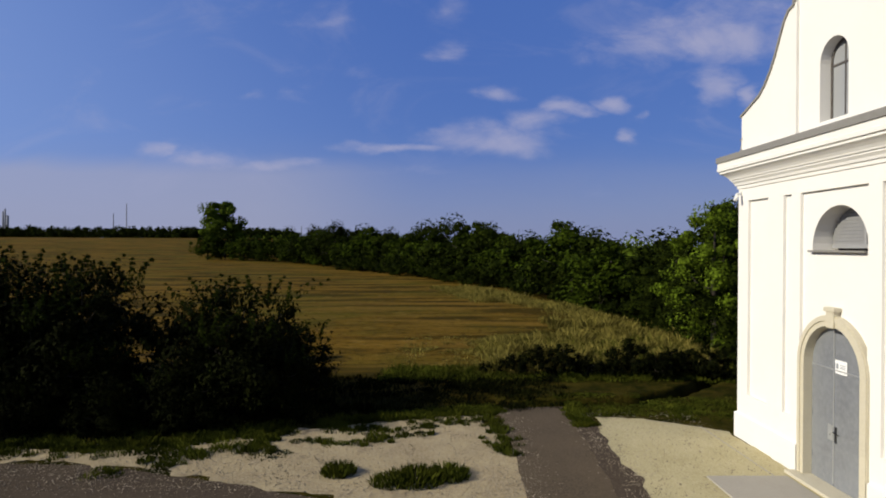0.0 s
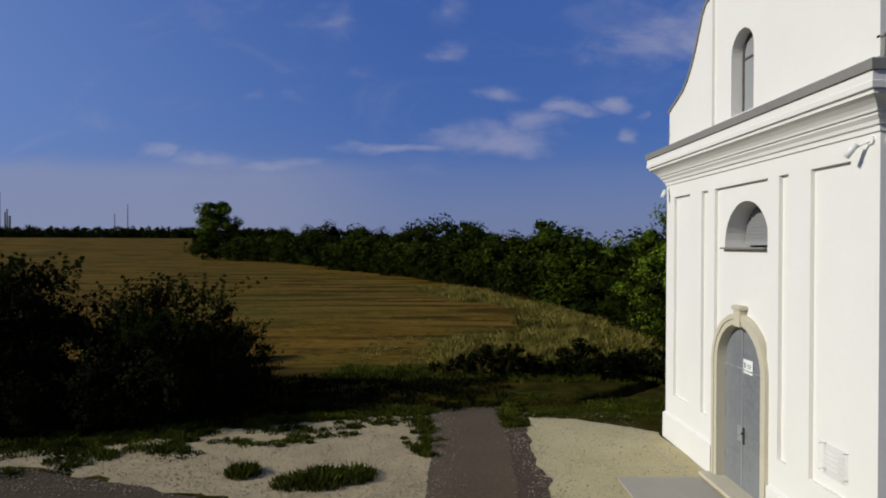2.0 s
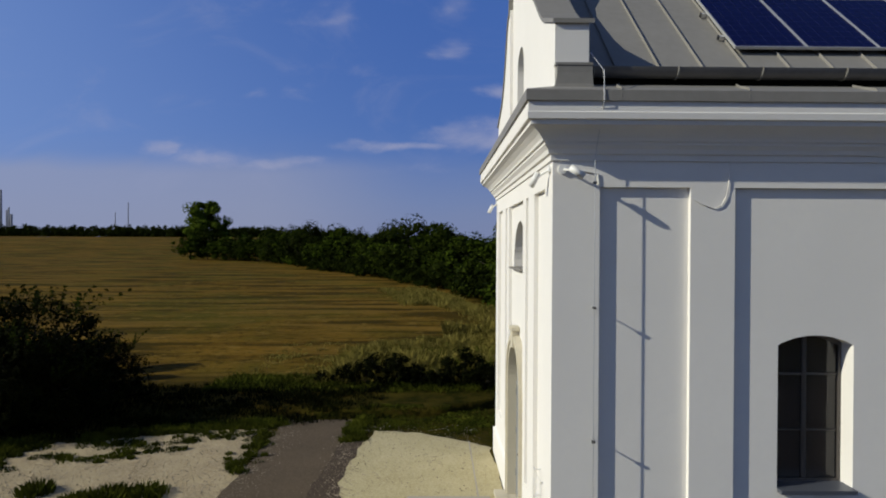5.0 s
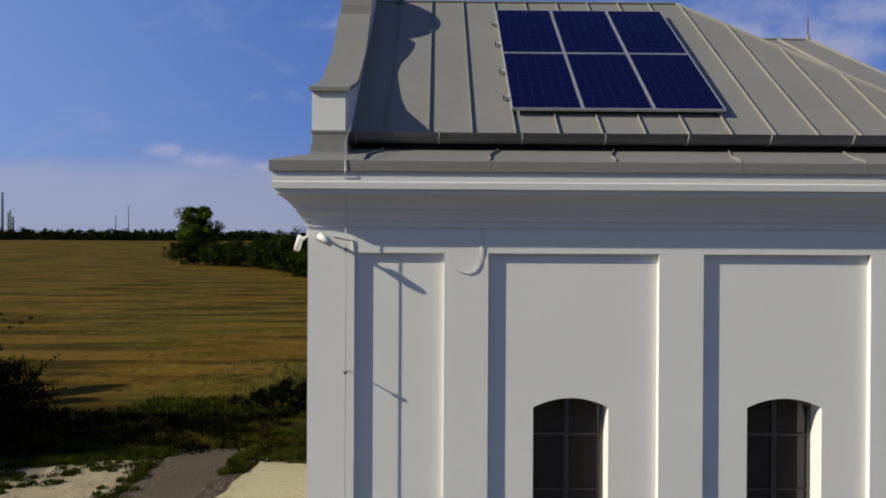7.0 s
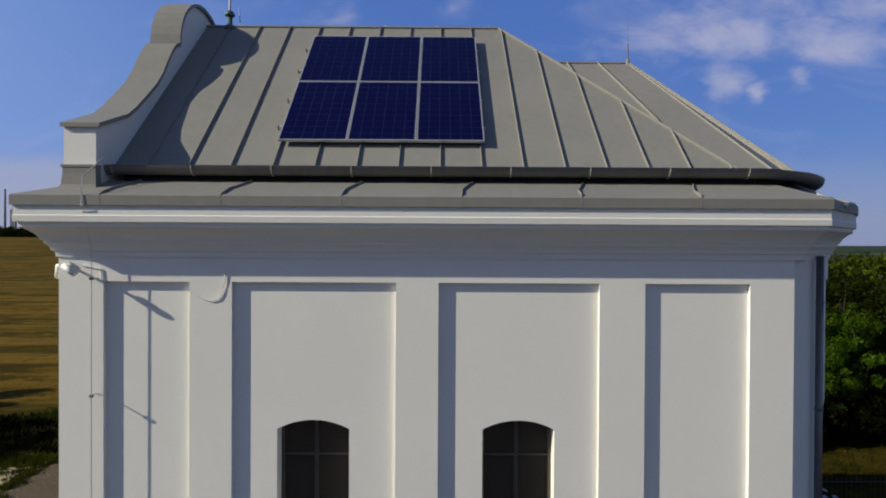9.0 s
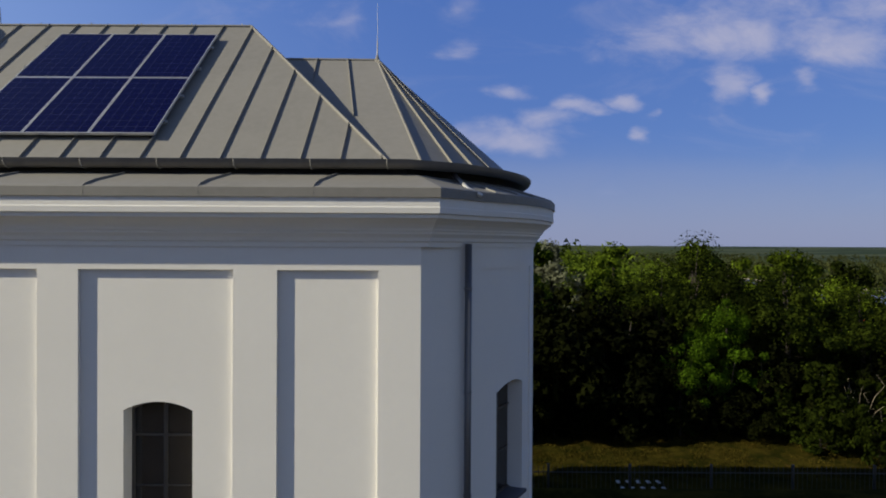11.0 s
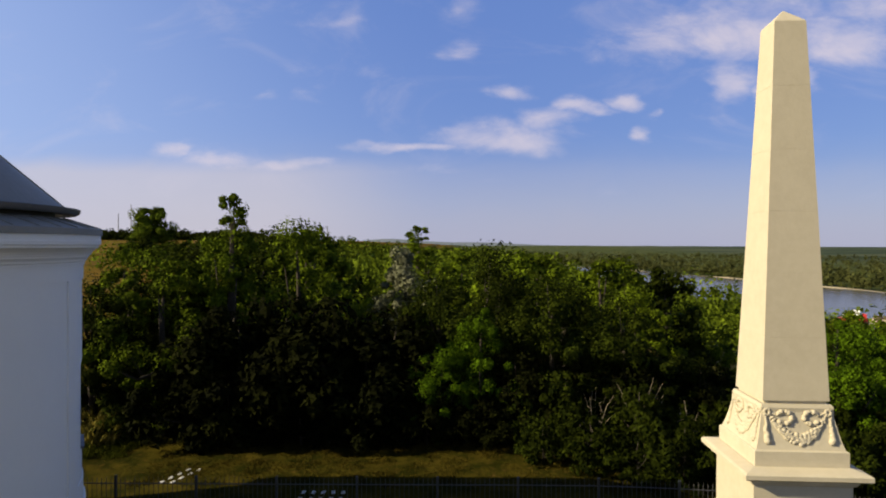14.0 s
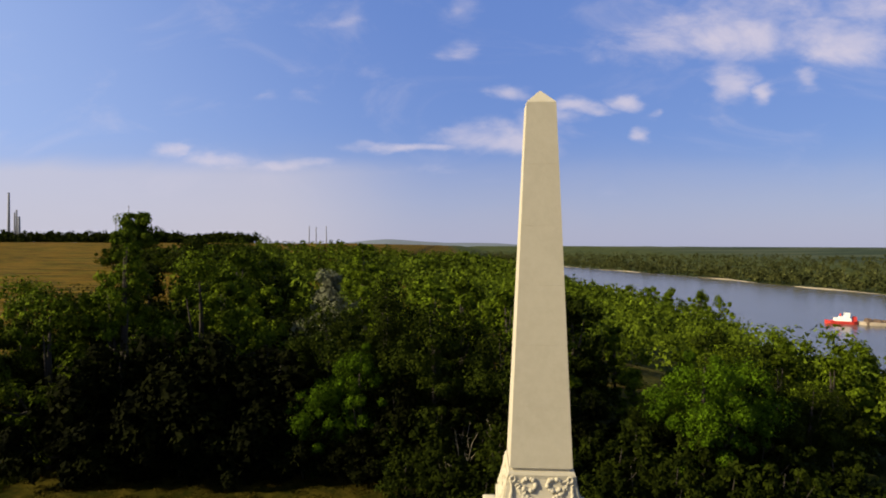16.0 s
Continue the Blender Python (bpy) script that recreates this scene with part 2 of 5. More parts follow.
_b.inputs["Roughness"].default_value = 0.06
_b.inputs["Alpha"].default_value = 0.9
LEAF = leaf_material("tree_leaves", (0.003, 0.007, 0.001), (0.118, 0.172, 0.012))
LEAF_MID = leaf_material("mid_leaves", (0.003, 0.008, 0.001), (0.050, 0.074, 0.005))
# near-black leaf colour that carries the shade of bushes, hollows and grass
LEAF_SHADE = leaf_material("shade_black_leaves", (0.002, 0.003, 0.001), (0.010, 0.012, 0.002), 0.05)
LEAF_HEDGE = leaf_material("hedge_leaves", (0.002, 0.005, 0.001), (0.028, 0.039, 0.004))
LEAF_BRIGHT = leaf_material("bright_leaves", (0.004, 0.013, 0.001), (0.075, 0.140, 0.008))
LEAF_PALE = leaf_material("silver_leaves", (0.09, 0.10, 0.06), (0.22, 0.23, 0.15))
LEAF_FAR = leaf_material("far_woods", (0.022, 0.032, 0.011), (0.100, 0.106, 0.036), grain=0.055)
LEAF_WOODS = leaf_material("woods_leaves", (0.006, 0.014, 0.002), (0.112, 0.158, 0.014), grain=0.3)
GRASS = leaf_material("grass_blades", (0.024, 0.034, 0.004), (0.080, 0.088, 0.010), 0.12)
LAWN = leaf_material("lawn_blades", (0.018, 0.018, 0.003), (0.065, 0.048, 0.008), 0.12)
WEEDS = leaf_material("dry_weeds", (0.060, 0.058, 0.008), (0.330, 0.275, 0.070), 0.25)
WATER = material("river_water", (0.098, 0.092, 0.076), 0.20, second=(0.125, 0.118, 0.100), scale=0.012, bump=0.10, bump_scale=0.5, spec=0.22)
SAND = material("river_sand", (0.45, 0.38, 0.27), 0.95, second=(0.36, 0.30, 0.2), scale=0.05)


# ---- mesh helpers ----
def mesh_object(name, bm, mat, parent=None, label="", smooth=False, **tags):
    me = bpy.data.meshes.new(name)
    bmesh.ops.recalc_face_normals(bm, faces=bm.faces[:])
    bm.to_mesh(me)
    bm.free()
    if mat:
        me.materials.append(mat)
    if smooth:
        for p in me.polygons:
            p.use_smooth = True
    ob = new(name, me)
    if parent:
        ob.parent = parent
        ob.matrix_parent_inverse = parent.matrix_world.inverted() if False else Matrix()
    return tagged(ob, label=label, **tags)


def part(name, bm, mat, parent, label="", smooth=False):
    return mesh_object(name, bm, mat, parent, label, smooth)


def box(bm, lo, hi, bevel=0.0):
    lo, hi = Vector(lo), Vector(hi)
    r = bmesh.ops.create_cube(bm, size=1, matrix=Matrix.Translation((lo + hi) / 2) @ Matrix.Diagonal((*(hi - lo), 1)))
    if bevel:
        es = list({e for v in r["verts"] for e in v.link_edges})
        bmesh.ops.bevel(bm, geom=es, offset=bevel, segments=2, affect="EDGES", profile=0.6)
    return bm


def boxes(*spans, bevel=0.0):
    bm = bmesh.new()
    for lo, hi in spans:
        box(bm, lo, hi, bevel)
    return bm


def slab(outer, holes, thick, m):
    """A flat slab with openings that go through it: loops in the plane (u, v), thickness along w, placed by m."""
    bm = bmesh.new()
    edges = []
    for loop in [outer, *holes]:
        vs = [bm.verts.new((u, v, 0)) for u, v in loop]
        edges += [bm.edges.new((vs[i], vs[(i + 1) % len(vs)])) for i in range(len(vs))]
    bmesh.ops.triangle_fill(bm, use_beauty=True, use_dissolve=False, edges=edges)
    faces = bm.faces[:]
    r = bmesh.ops.extrude_face_region(bm, geom=faces)
    for v in r["geom"]:
        if isinstance(v, bmesh.types.BMVert):
            v.co.z += thick
    bmesh.ops.transform(bm, matrix=m, verts=bm.verts[:])
    return bm


def rect(u0, v0, u1, v1):
    return [(u0, v0), (u1, v0), (u1, v1), (u0, v1)]


def arched(u0, u1, v0, spring, rise, n=14):
    """An opening with a segmental or half-round head."""
    c, a = (u0 + u1) / 2, (u1 - u0) / 2
    pts = [(u0, v0), (u1, v0)]
    rad = (a * a + rise * rise) / (2 * rise)
    half = math.atan2(a, rad - rise)
    for i in range(n + 1):
        t = half - 2 * half * i / n
        pts.append((c + rad * math.sin(t), spring + rise - rad + rad * math.cos(t)))
    return pts


def tube(pts, r, sides=8, bm=None):
    """A round bar along points."""
    bm = bm or bmesh.new()
    pts = [Vector(p) for p in pts]
    rings = []
    for i, p in enumerate(pts):
        d = (pts[min(i + 1, len(pts) - 1)] - pts[max(i - 1, 0)]).normalized()
        a = d.cross(Vector((0, 0, 1)) if abs(d.z) < 0.95 else Vector((1, 0, 0))).normalized()
        b = d.cross(a)
        rr = r[i] if isinstance(r, (list, tuple)) else r
        rings.append([bm.verts.new(p + rr * (math.cos(t) * a + math.sin(t) * b)) for t in (2 * math.pi * k / sides for k in range(sides))])
    for a, b in zip(rings, rings[1:]):
        for k in range(sides):
            bm.faces.new((a[k], a[(k + 1) % sides], b[(k + 1) % sides], b[k]))
    bm.faces.new(rings[0][::-1])
    bm.faces.new(rings[-1])
    return bm


def offset_path(pts, d, closed=True):
    """The plan path moved outwards (to the right of its direction) by d, with mitred corners."""
    out, n = [], len(pts)
    for i, p in enumerate(pts):
        a = Vector(pts[i - 1]) if closed or i else None
        b = Vector(pts[(i + 1) % n]) if closed or i < n - 1 else None
        p = Vector(p)
        d1 = (p - a).normalized() if a is not None else (b - p).normalized()
        d2 = (b - p).normalized() if b is not None else d1
        n1, n2 = Vector((d1.y, -d1.x)), Vector((d2.y, -d2.x))
        m = (n1 + n2).normalized()
        out.append(p + m * d / max(0.3, m.dot(n1)))
    return out


def sweep(path, profile, closed=True, bm=None):
    """A moulding: profile of (outward, z) run along a plan path."""
    bm = bm or bmesh.new()
    rows = [[bm.verts.new((q.x, q.y, z)) for q in offset_path(path, d, closed)] for d, z in profile]
    n = len(path)
    for a, b in zip(rows, rows[1:]):
        for i in range(n if closed else n - 1):
            j = (i + 1) % n
            bm.faces.new((a[i], a[j], b[j], b[i]))
    return bm


def empty(name, at=(0, 0, 0), **tags):
    ob = new(name)
    ob.location = at
    ob.empty_display_size = 0.2
    return tagged(ob, **tags)


# ---- terrain ----
AX = 3.5          # the chapel's axis in y
BLUFF = 22.0      # where the plateau ends, in x


def smooth_step(a, b, x):
    t = min(1.0, max(0.0, (x - a) / (b - a)))
    return t * t * (3 - 2 * t)


def ditch(x, y):
    """How deep in the ditch beyond the forecourt a place lies, 0 to 1."""
    run = 10.3 + 4.3 * smooth_step(-2.5, 4.5, x) ** 1.3 + 0.18 * noise.noise((x * 0.8, 0, 2))
    d = abs(y - run)
    ends = smooth_step(-6.5, -5.2, x) * (1 - 0.55 * smooth_step(-4.2, -3.6, x) * (1 - smooth_step(-2.6, -1.6, x))) * (1 - smooth_step(5.0, 6.5, x))
    return (1 - smooth_step(0.18, 0.52, d)) * ends


def ground_z(x, y):
    z = 9.0 * smooth_step(140, 420, y) * (1 - smooth_step(-60, 20, x - 0.04 * y))
    z += 0.35 * noise.noise((x * 0.02, y * 0.02, 3)) * smooth_step(18, 60, math.hypot(x, y))
    z -= 1.15 * smooth_step(6.6, 8.6, y) * smooth_step(2.0, 8.0, x)
    drop = smooth_step(BLUFF, BLUFF + 130, x - 0.03 * max(0.0, y - 60))
    z = z * (1 - drop) - 36 * drop
    z += 42 * smooth_step(2300, 4700, math.hypot(x, y)) * drop
    z -= 0.95 * ditch(x, y)
    return z


def ground_sheet():
    def axis(lo, hi, near_lo, near_hi, step, grow):
        a = list(np.arange(near_lo, near_hi + 1e-6, step))
        s = step
        while a[-1] < hi:
            s *= grow
            a.append(a[-1] + s)
        s = step
        while a[0] > lo:
            s *= grow
            a.insert(0, a[0] - s)
        return a
    xs = axis(-4000, 4500, -8, 7, 0.17, 1.075)
    ys = axis(-900, 4800, 9, 15.5, 0.13, 1.07)
    bm = bmesh.new()
    grid = [[bm.verts.new((x, y, ground_z(x, y))) for x in xs] for y in ys]
    for r0, r1 in zip(grid, grid[1:]):
        for i in range(len(xs) - 1):
            bm.faces.new((r0[i], r0[i + 1], r1[i + 1], r1[i]))
    return bm


def ground_material():
    """Dry mown field with rows, green rough grass near the chapel."""
    m = bpy.data.materials.new("field_and_grass")
    m.use_nodes = True
    n, l = m.node_tree.nodes, m.node_tree.links
    b = n["Principled BSDF"]
    b.inputs["Roughness"].default_value = 0.95
    b.inputs["Specular IOR Level"].default_value = 0.02
    co = n.new("ShaderNodeTexCoord")
    sep = n.new("ShaderNodeSeparateXYZ")
    l.new(co.outputs["Object"], sep.inputs[0])

    def noise_node(scale, detail=5, stretch=None):
        t = n.new("ShaderNodeTexNoise")
        t.inputs["Scale"].default_value, t.inputs["Detail"].default_value, t.inputs["Roughness"].default_value = scale, detail, 0.62
        if stretch:
            mp = n.new("ShaderNodeMapping")
            mp.inputs["Scale"].default_value = stretch
            mp.inputs["Rotation"].default_value = (0, 0, radians(4))
            l.new(co.outputs["Object"], mp.inputs["Vector"])
            l.new(mp.outputs[0], t.inputs["Vector"])
        else:
            l.new(co.outputs["Object"], t.inputs["Vector"])
        return t.outputs["Fac"]

    def ramp(src, a, b_, lo=0.0, hi=1.0):
        r = n.new("ShaderNodeMapRange")
        r.interpolation_type = "SMOOTHSTEP"
        r.inputs["From Min"].default_value, r.inputs["From Max"].default_value = a, b_
        r.inputs["To Min"].default_value, r.inputs["To Max"].default_value = lo, hi
        l.new(src, r.inputs["Value"])
        return r.outputs[0]

    def blend(f, a, b_):
        x = n.new("ShaderNodeMix")
        x.data_type = "RGBA"
        l.new(f, x.inputs[0])
        for i, c in ((6, a), (7, b_)):
            if isinstance(c, tuple):
                x.inputs[i].default_value = (*c, 1)
            else:
                l.new(c, x.inputs[i])
        return x.outputs[2]

    rows = noise_node(1.0, 9, (0.10, 0.48, 1))
    straw = blend(ramp(rows, 0.38, 0.62), (0.044, 0.030, 0.0045), (0.150, 0.092, 0.013))
    straw = blend(ramp(noise_node(0.11, 6), 0.46, 0.62, 0, 0.65), straw, (0.175, 0.098, 0.012))
    straw = blend(ramp(noise_node(0.075, 6), 0.44, 0.62, 0, 0.8), straw, (0.070, 0.064, 0.008))
    straw = blend(ramp(noise_node(2.2, 6), 0.50, 0.66, 0, 0.7), straw, (0.034, 0.024, 0.004))
    straw = blend(ramp(noise_node(0.8, 6), 0.56, 0.66, 0, 0.6), straw, (0.21, 0.138, 0.028))
    swath = noise_node(1.0, 7, (0.045, 0.33, 1))
    straw = blend(ramp(swath, 0.52, 0.62, 0, 0.5), straw, (0.185, 0.112, 0.022))
    straw = blend(ramp(swath, 0.49, 0.40, 0, 0.75), straw, (0.032, 0.024, 0.004))
    green = blend(ramp(noise_node(0.9, 6), 0.36, 0.66), (0.014, 0.016, 0.002), (0.050, 0.040, 0.006))
    green = blend(ramp(noise_node(5.0, 5), 0.52, 0.75, 0, 0.7), green, (0.075, 0.047, 0.012))
    wob = n.new("ShaderNodeMath")
    wob.operation = "MULTIPLY_ADD"
    l.new(noise_node(0.25, 4), wob.inputs[0])
    wob.inputs[1].default_value = 7.0
    l.new(sep.outputs["Y"], wob.inputs[2])
    xs = n.new("ShaderNodeMath")
    xs.operation = "MULTIPLY_ADD"
    l.new(sep.outputs["X"], xs.inputs[0])
    xs.inputs[1].default_value = -0.55
    l.new(wob.outputs[0], xs.inputs[2])
    field = blend(ramp(xs.outputs[0], 17.5, 20.5), green, straw)
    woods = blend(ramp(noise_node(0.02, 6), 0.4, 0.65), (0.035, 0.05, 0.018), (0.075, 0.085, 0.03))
    # far plots bluer than the woods, with haze mixed into their colour
    hazy_plots = blend(ramp(noise_node(0.0035, 4, (0.35, 1, 1)), 0.45, 0.58), (0.030, 0.046, 0.030), (0.065, 0.078, 0.048))
    woods = blend(ramp(sep.outputs["X"], 900, 1500), woods, hazy_plots)
    all_ = blend(ramp(sep.outputs["X"], 20, 60), field, woods)
    at = n.new("ShaderNodeAttribute")
    at.attribute_name = "bare_earth"
    all_ = blend(ramp(at.outputs["Fac"], 0.25, 0.75), all_, (0.030, 0.019, 0.010))
    l.new(all_, b.inputs["Base Color"])
    u = n.new("ShaderNodeBump")
    u.inputs["Strength"].default_value, u.inputs["Distance"].default_value = 0.7, 0.12
    mixh = n.new("ShaderNodeMath")
    mixh.operation = "ADD"
    l.new(rows, mixh.inputs[0])
    l.new(noise_node(3.0, 6), mixh.inputs[1])
    l.new(mixh.outputs[0], u.inputs["Height"])
    l.new(u.outputs[0], b.inputs["Normal"])
    return m


FIELD = ground_material()
ground = mesh_object("ground", ground_sheet(), FIELD, label="dry mown field and rough grass", category="ground", kind="structure", smooth=True)
earth = ground.data.attributes.new("bare_earth", "FLOAT", "POINT")
for i, v in enumerate(ground.data.vertices):
    if -8 < v.co.x < 8 and 8 < v.co.y < 17:
        earth.data[i].value = ditch(v.co.x, v.co.y)


# ---- chapel ----
W, L = 7.0, 9.62          # facade width, nave length
AY = 3.68              # the chancel's axis
CX, R = 7.6, 4.04          # centre and radius of the rounded chancel
REC = 0.065               # depth of the plaster panels
TOP = 5.97                # top of the plain walls

a0 = math.asin((AY - 0.62) / R)
ARC = [(CX + R * math.cos(t), AY + R * math.sin(t)) for t in (-a0 + 2 * a0 * i / 32 for i in range(33))]
PLAN = [(0, 0), (L, 0), *ARC, (L, W), (0, W)]

chapel = empty("chapel", label="white plastered chapel with grey metal roof", category="chapel")
SIDE = Matrix(((1, 0, 0, 0), (0, 0, 1, 0), (0, 1, 0, 0), (0, 0, 0, 1)))       # u = x, v = z, w = +y
FRONT = Matrix(((0, 0, 1, 0), (1, 0, 0, 0), (0, 1, 0, 0), (0, 0, 0, 1)))      # u = y, v = z, w = +x

side_panels = [rect(0.58, 1.05, 1.70, 5.58), rect(2.25, 1.05, 4.39, 5.58), rect(4.95, 1.05, 7.06, 5.58), rect(7.66, 1.05, 9.04, 5.58)]
side_windows = [arched(2.83, 3.78, 1.85, 3.64, 0.12), arched(5.54, 6.49, 1.85, 3.64, 0.12)]
front_panels = [rect(0.54, 1.08, 1.41, 5.6), rect(5.69, 1.08, 6.54, 5.6), rect(1.98, 1.08, 2.24, 5.6), rect(4.81, 1.08, 5.10, 5.6), rect(2.57, 0.62, 4.50, 5.6)]
LUN = arched(2.64, 4.20, 4.45, 4.47, 0.82, 20)
DOORWAY = arched(AX - 0.84, AX + 0.84, 0.02, 2.27, 0.84, 20)
GWIN = arched(AX - 0.27, AX + 0.55, 6.90, 8.02, 0.41, 14)

part("side_wall", slab(rect(REC + 0.002, 0, L - 0.002, TOP), side_windows, 0.45, Matrix.Translation((0, REC, 0)) @ SIDE), PLASTER, chapel)
part("pilaster_layer", slab(rect(0, 0, L, TOP), side_panels, REC, SIDE), PLASTER, chapel)
part("side_wall", slab(rect(REC + 0.002, 0, L - 0.002, TOP), [], 0.45, Matrix.Translation((0, W - REC - 0.45, 0)) @ SIDE), PLASTER, chapel)
part("facade_wall", slab(rect(REC + 0.002, 0, W - REC - 0.002, TOP), [LUN, DOORWAY], 0.5, Matrix.Translation((REC, 0, 0)) @ FRONT), PLASTER, chapel)
front_outer = [(REC + 0.001, 0), (2.57, 0), (2.57, 5.6), (4.50, 5.6), (4.50, 0), (W, 0), (W, TOP), (REC + 0.001, TOP)]
part("pilaster_layer", slab(front_outer, front_panels[:4], REC - 0.001, FRONT), PLASTER, chapel)


def curved_wall(r_in, r_out, spans):
    """A wall round the chancel: for each strip of angle, its bands of height."""
    bm = bmesh.new()
    n = 96
    for i in range(n):
        t0, t1 = -a0 + 2 * a0 * i / n, -a0 + 2 * a0 * (i + 1) / n
        for lo, hi in spans((t0 + t1) / 2):
            vs = []
            for t in (t0, t1):
                for r in (r_in, r_out):
                    for z in (lo, hi):
                        vs.append(bm.verts.new((CX + r * math.cos(t), AY + r * math.sin(t), z)))
            a, b, c, d, e, f, g, h = vs
            for q in ((c, g, h, d), (a, b, f, e), (b, d, h, f), (a, e, g, c)):
                bm.faces.new(q)
            if i == 0 or len(spans((t0 + t1) / 2)) != len(spans((3 * t0 - t1) / 2)):
                bm.faces.new((a, c, d, b))
            if i == n - 1 or len(spans((t0 + t1) / 2)) != len(spans((3 * t1 - t0) / 2)):
                bm.faces.new((e, f, h, g))
    bmesh.ops.remove_doubles(bm, verts=bm.verts[:], dist=0.0008)
    return bm


TW = [-math.asin((AY - 1.62) / R), math.asin((AY - 1.62) / R)]   # windows' middle angles
HW = 0.53 / R


def chancel_spans(t):
    for w in TW:
        if abs(t - w) < HW:
            return [(0, 1.8), (3.62 + 0.12 * (1 - ((t - w) / HW) ** 2), TOP)]
    return [(0, TOP)]


def chancel_layer(t):
    for w in TW:
        if abs(t - w) < 0.23:
            return [(0, 1.05), (5.58, TOP)]
    if abs(t) < 0.16:
        return [(0, 1.05), (5.58, TOP)]
    return [(0, TOP)]


part("chancel_wall", curved_wall(R - 0.5, R - 0.03, chancel_spans), PLASTER, chapel)
part("chancel_pilaster_layer", curved_wall(R - 0.03, R, chancel_layer), PLASTER, chapel)
for sgn in (0, 1):
    q = [(L, 0.001), ARC[0], (ARC[0][0] - 0.3, ARC[0][1] + 0.3), (L - 0.3, 0.5)]
    q = [(x, y) if not sgn else (x, y * -1 + 2 * AY) for x, y in q]
    if sgn:
        q[0], q[3] = (L, W - 0.001), (L - 0.3, W - 0.5)
    bm = bmesh.new()
    lo = [bm.verts.new((x, y, 0)) for x, y in q]
    hi = [bm.verts.new((x, y, TOP)) for x, y in q]
    for i in range(4):
        bm.faces.new((lo[i], lo[(i + 1) % 4], hi[(i + 1) % 4], hi[i]))
    bm.faces.new(lo)
    bm.faces.new(hi)
    part("diagonal_wall", bm, PLASTER, chapel)

# plinth, cornice, flashing
door_gap = [(0, W / 2 + 1.02), (0, W), (L, W), *ARC[::-1], (L, 0), (0, 0), (0, W / 2 - 1.02)][::-1]
part("plinth", sweep(door_gap, [(0.0, 0.0), (0.05, 0.0), (0.05, 0.57), (0.0, 0.6)], closed=False), PLASTER, chapel)
CORNICE = [(-0.02, 5.90), (0.025, 5.90), (0.03, 5.97), (0.06, 5.98), (0.075, 6.03), (0.11, 6.07), (0.12, 6.08), (0.12, 6.115), (0.15, 6.12), (0.16, 6.15),
           (0.20, 6.20), (0.26, 6.25), (0.31, 6.28), (0.32, 6.285), (0.32, 6.335), (0.36, 6.345), (0.365, 6.42), (0.355, 6.43), (0.355, 6.57), (-0.1, 6.6)]
CORNER = [(0, 0), (L + 0.09, 0), *ARC, (L, W), (0, W)]
part("cornice", sweep(CORNER, CORNICE), PLASTER, chapel)
part("cornice_flashing", sweep(CORNER, [(0.35, 6.555), (0.385, 6.55), (0.385, 6.675), (0.365, 6.69), (-0.36, 6.925), (-0.57, 6.935), (-0.57, 6.84)]), ZINC, chapel, "grey sheet metal flashing")


def fold(pts, side, rise=0.032, half=0.006):
    """An upright folded joint of sheet metal along points, thin across side."""
    bm = bmesh.new()
    side = Vector(side).normalized() * half
    rings = []
    for p in pts:
        p = Vector(p)
        up = Vector((0, 0, rise))
        rings.append([bm.verts.new(q) for q in (p - side, p + side, p + side * 0.7 + up, p - side * 0.7 + up)])
    for a, b in zip(rings, rings[1:]):
        for k in range(4):
            bm.faces.new((a[k], a[(k + 1) % 4], b[(k + 1) % 4], b[k]))
    bm.faces.new(rings[0])
    bm.faces.new(rings[-1])
    return bm


for i in range(7):
    x = 0.75 + 1.5 * i
    if x < L:
        part("flashing_seam", fold([(x - 0.02, -0.388, 6.56), (x - 0.02, -0.385, 6.655), (x - 0.01, -0.33, 6.70), (x, -0.10, 6.775), (x + 0.16, 0.34, 6.915)], (1, 0, 0)), ZINC, chapel)
for i in range(14):
    t = -0.80 + 1.6 * i / 13
    d = Vector((math.cos(t), math.sin(t), 0))
    p = Vector((CX, AY, 0))
    part("flashing_seam", fold([p + d * (R + 0.37) + Vector((0, 0, 6.68)), p + d * (R - 0.30) + Vector((0, 0, 6.90))], (-d.y, d.x, 0)), ZINC, chapel)

# gable parapet over the facade
NEAR = [(0.06, 6.60), (0.06, 7.62), (0.80, 7.90), (1.05, 8.06), (1.40, 8.33), (1.68, 8.55), (1.92, 8.80), (2.12, 9.08), (2.30, 9.30), (2.44, 9.43), (2.57, 9.46)]
FAR = [(0.06, 6.60), (0.06, 7.62), (0.85, 7.93), (1.08, 8.10), (1.32, 8.36), (1.52, 8.66), (1.68, 8.96), (1.84, 9.25), (2.0, 9.42), (2.18, 9.46)]
HEAD = [(3.695 - 1.115 * math.cos(t), 9.50 + 0.98 * math.sin(t)) for t in (math.pi * i / 20 for i in range(21))]
GABLE = NEAR + HEAD + [(W - y, z) for y, z in FAR[::-1]]
part("gable_wall", slab(GABLE, [GWIN], 0.36, Matrix.Translation((0.09, 0, 0)) @ FRONT), PLASTER, chapel)
for side in (0, 1):
    pts = [(W - y, z) for y, z in FAR] + [(W - 2.27, 9.52), (W - 2.27, 6.6)] if side else NEAR + [(2.66, 9.52), (2.66, 6.6)]
    part("volute_layer", slab(pts, [], 0.06, Matrix.Translation((0.03, 0, 0)) @ FRONT), PLASTER, chapel)
cap = bmesh.new()
path = GABLE[1:-1]
rows = []
for i, (y, z) in enumerate(path):
    a, b = path[max(0, i - 1)], path[min(len(path) - 1, i + 1)]
    t = Vector((b[0] - a[0], b[1] - a[1])).normalized()
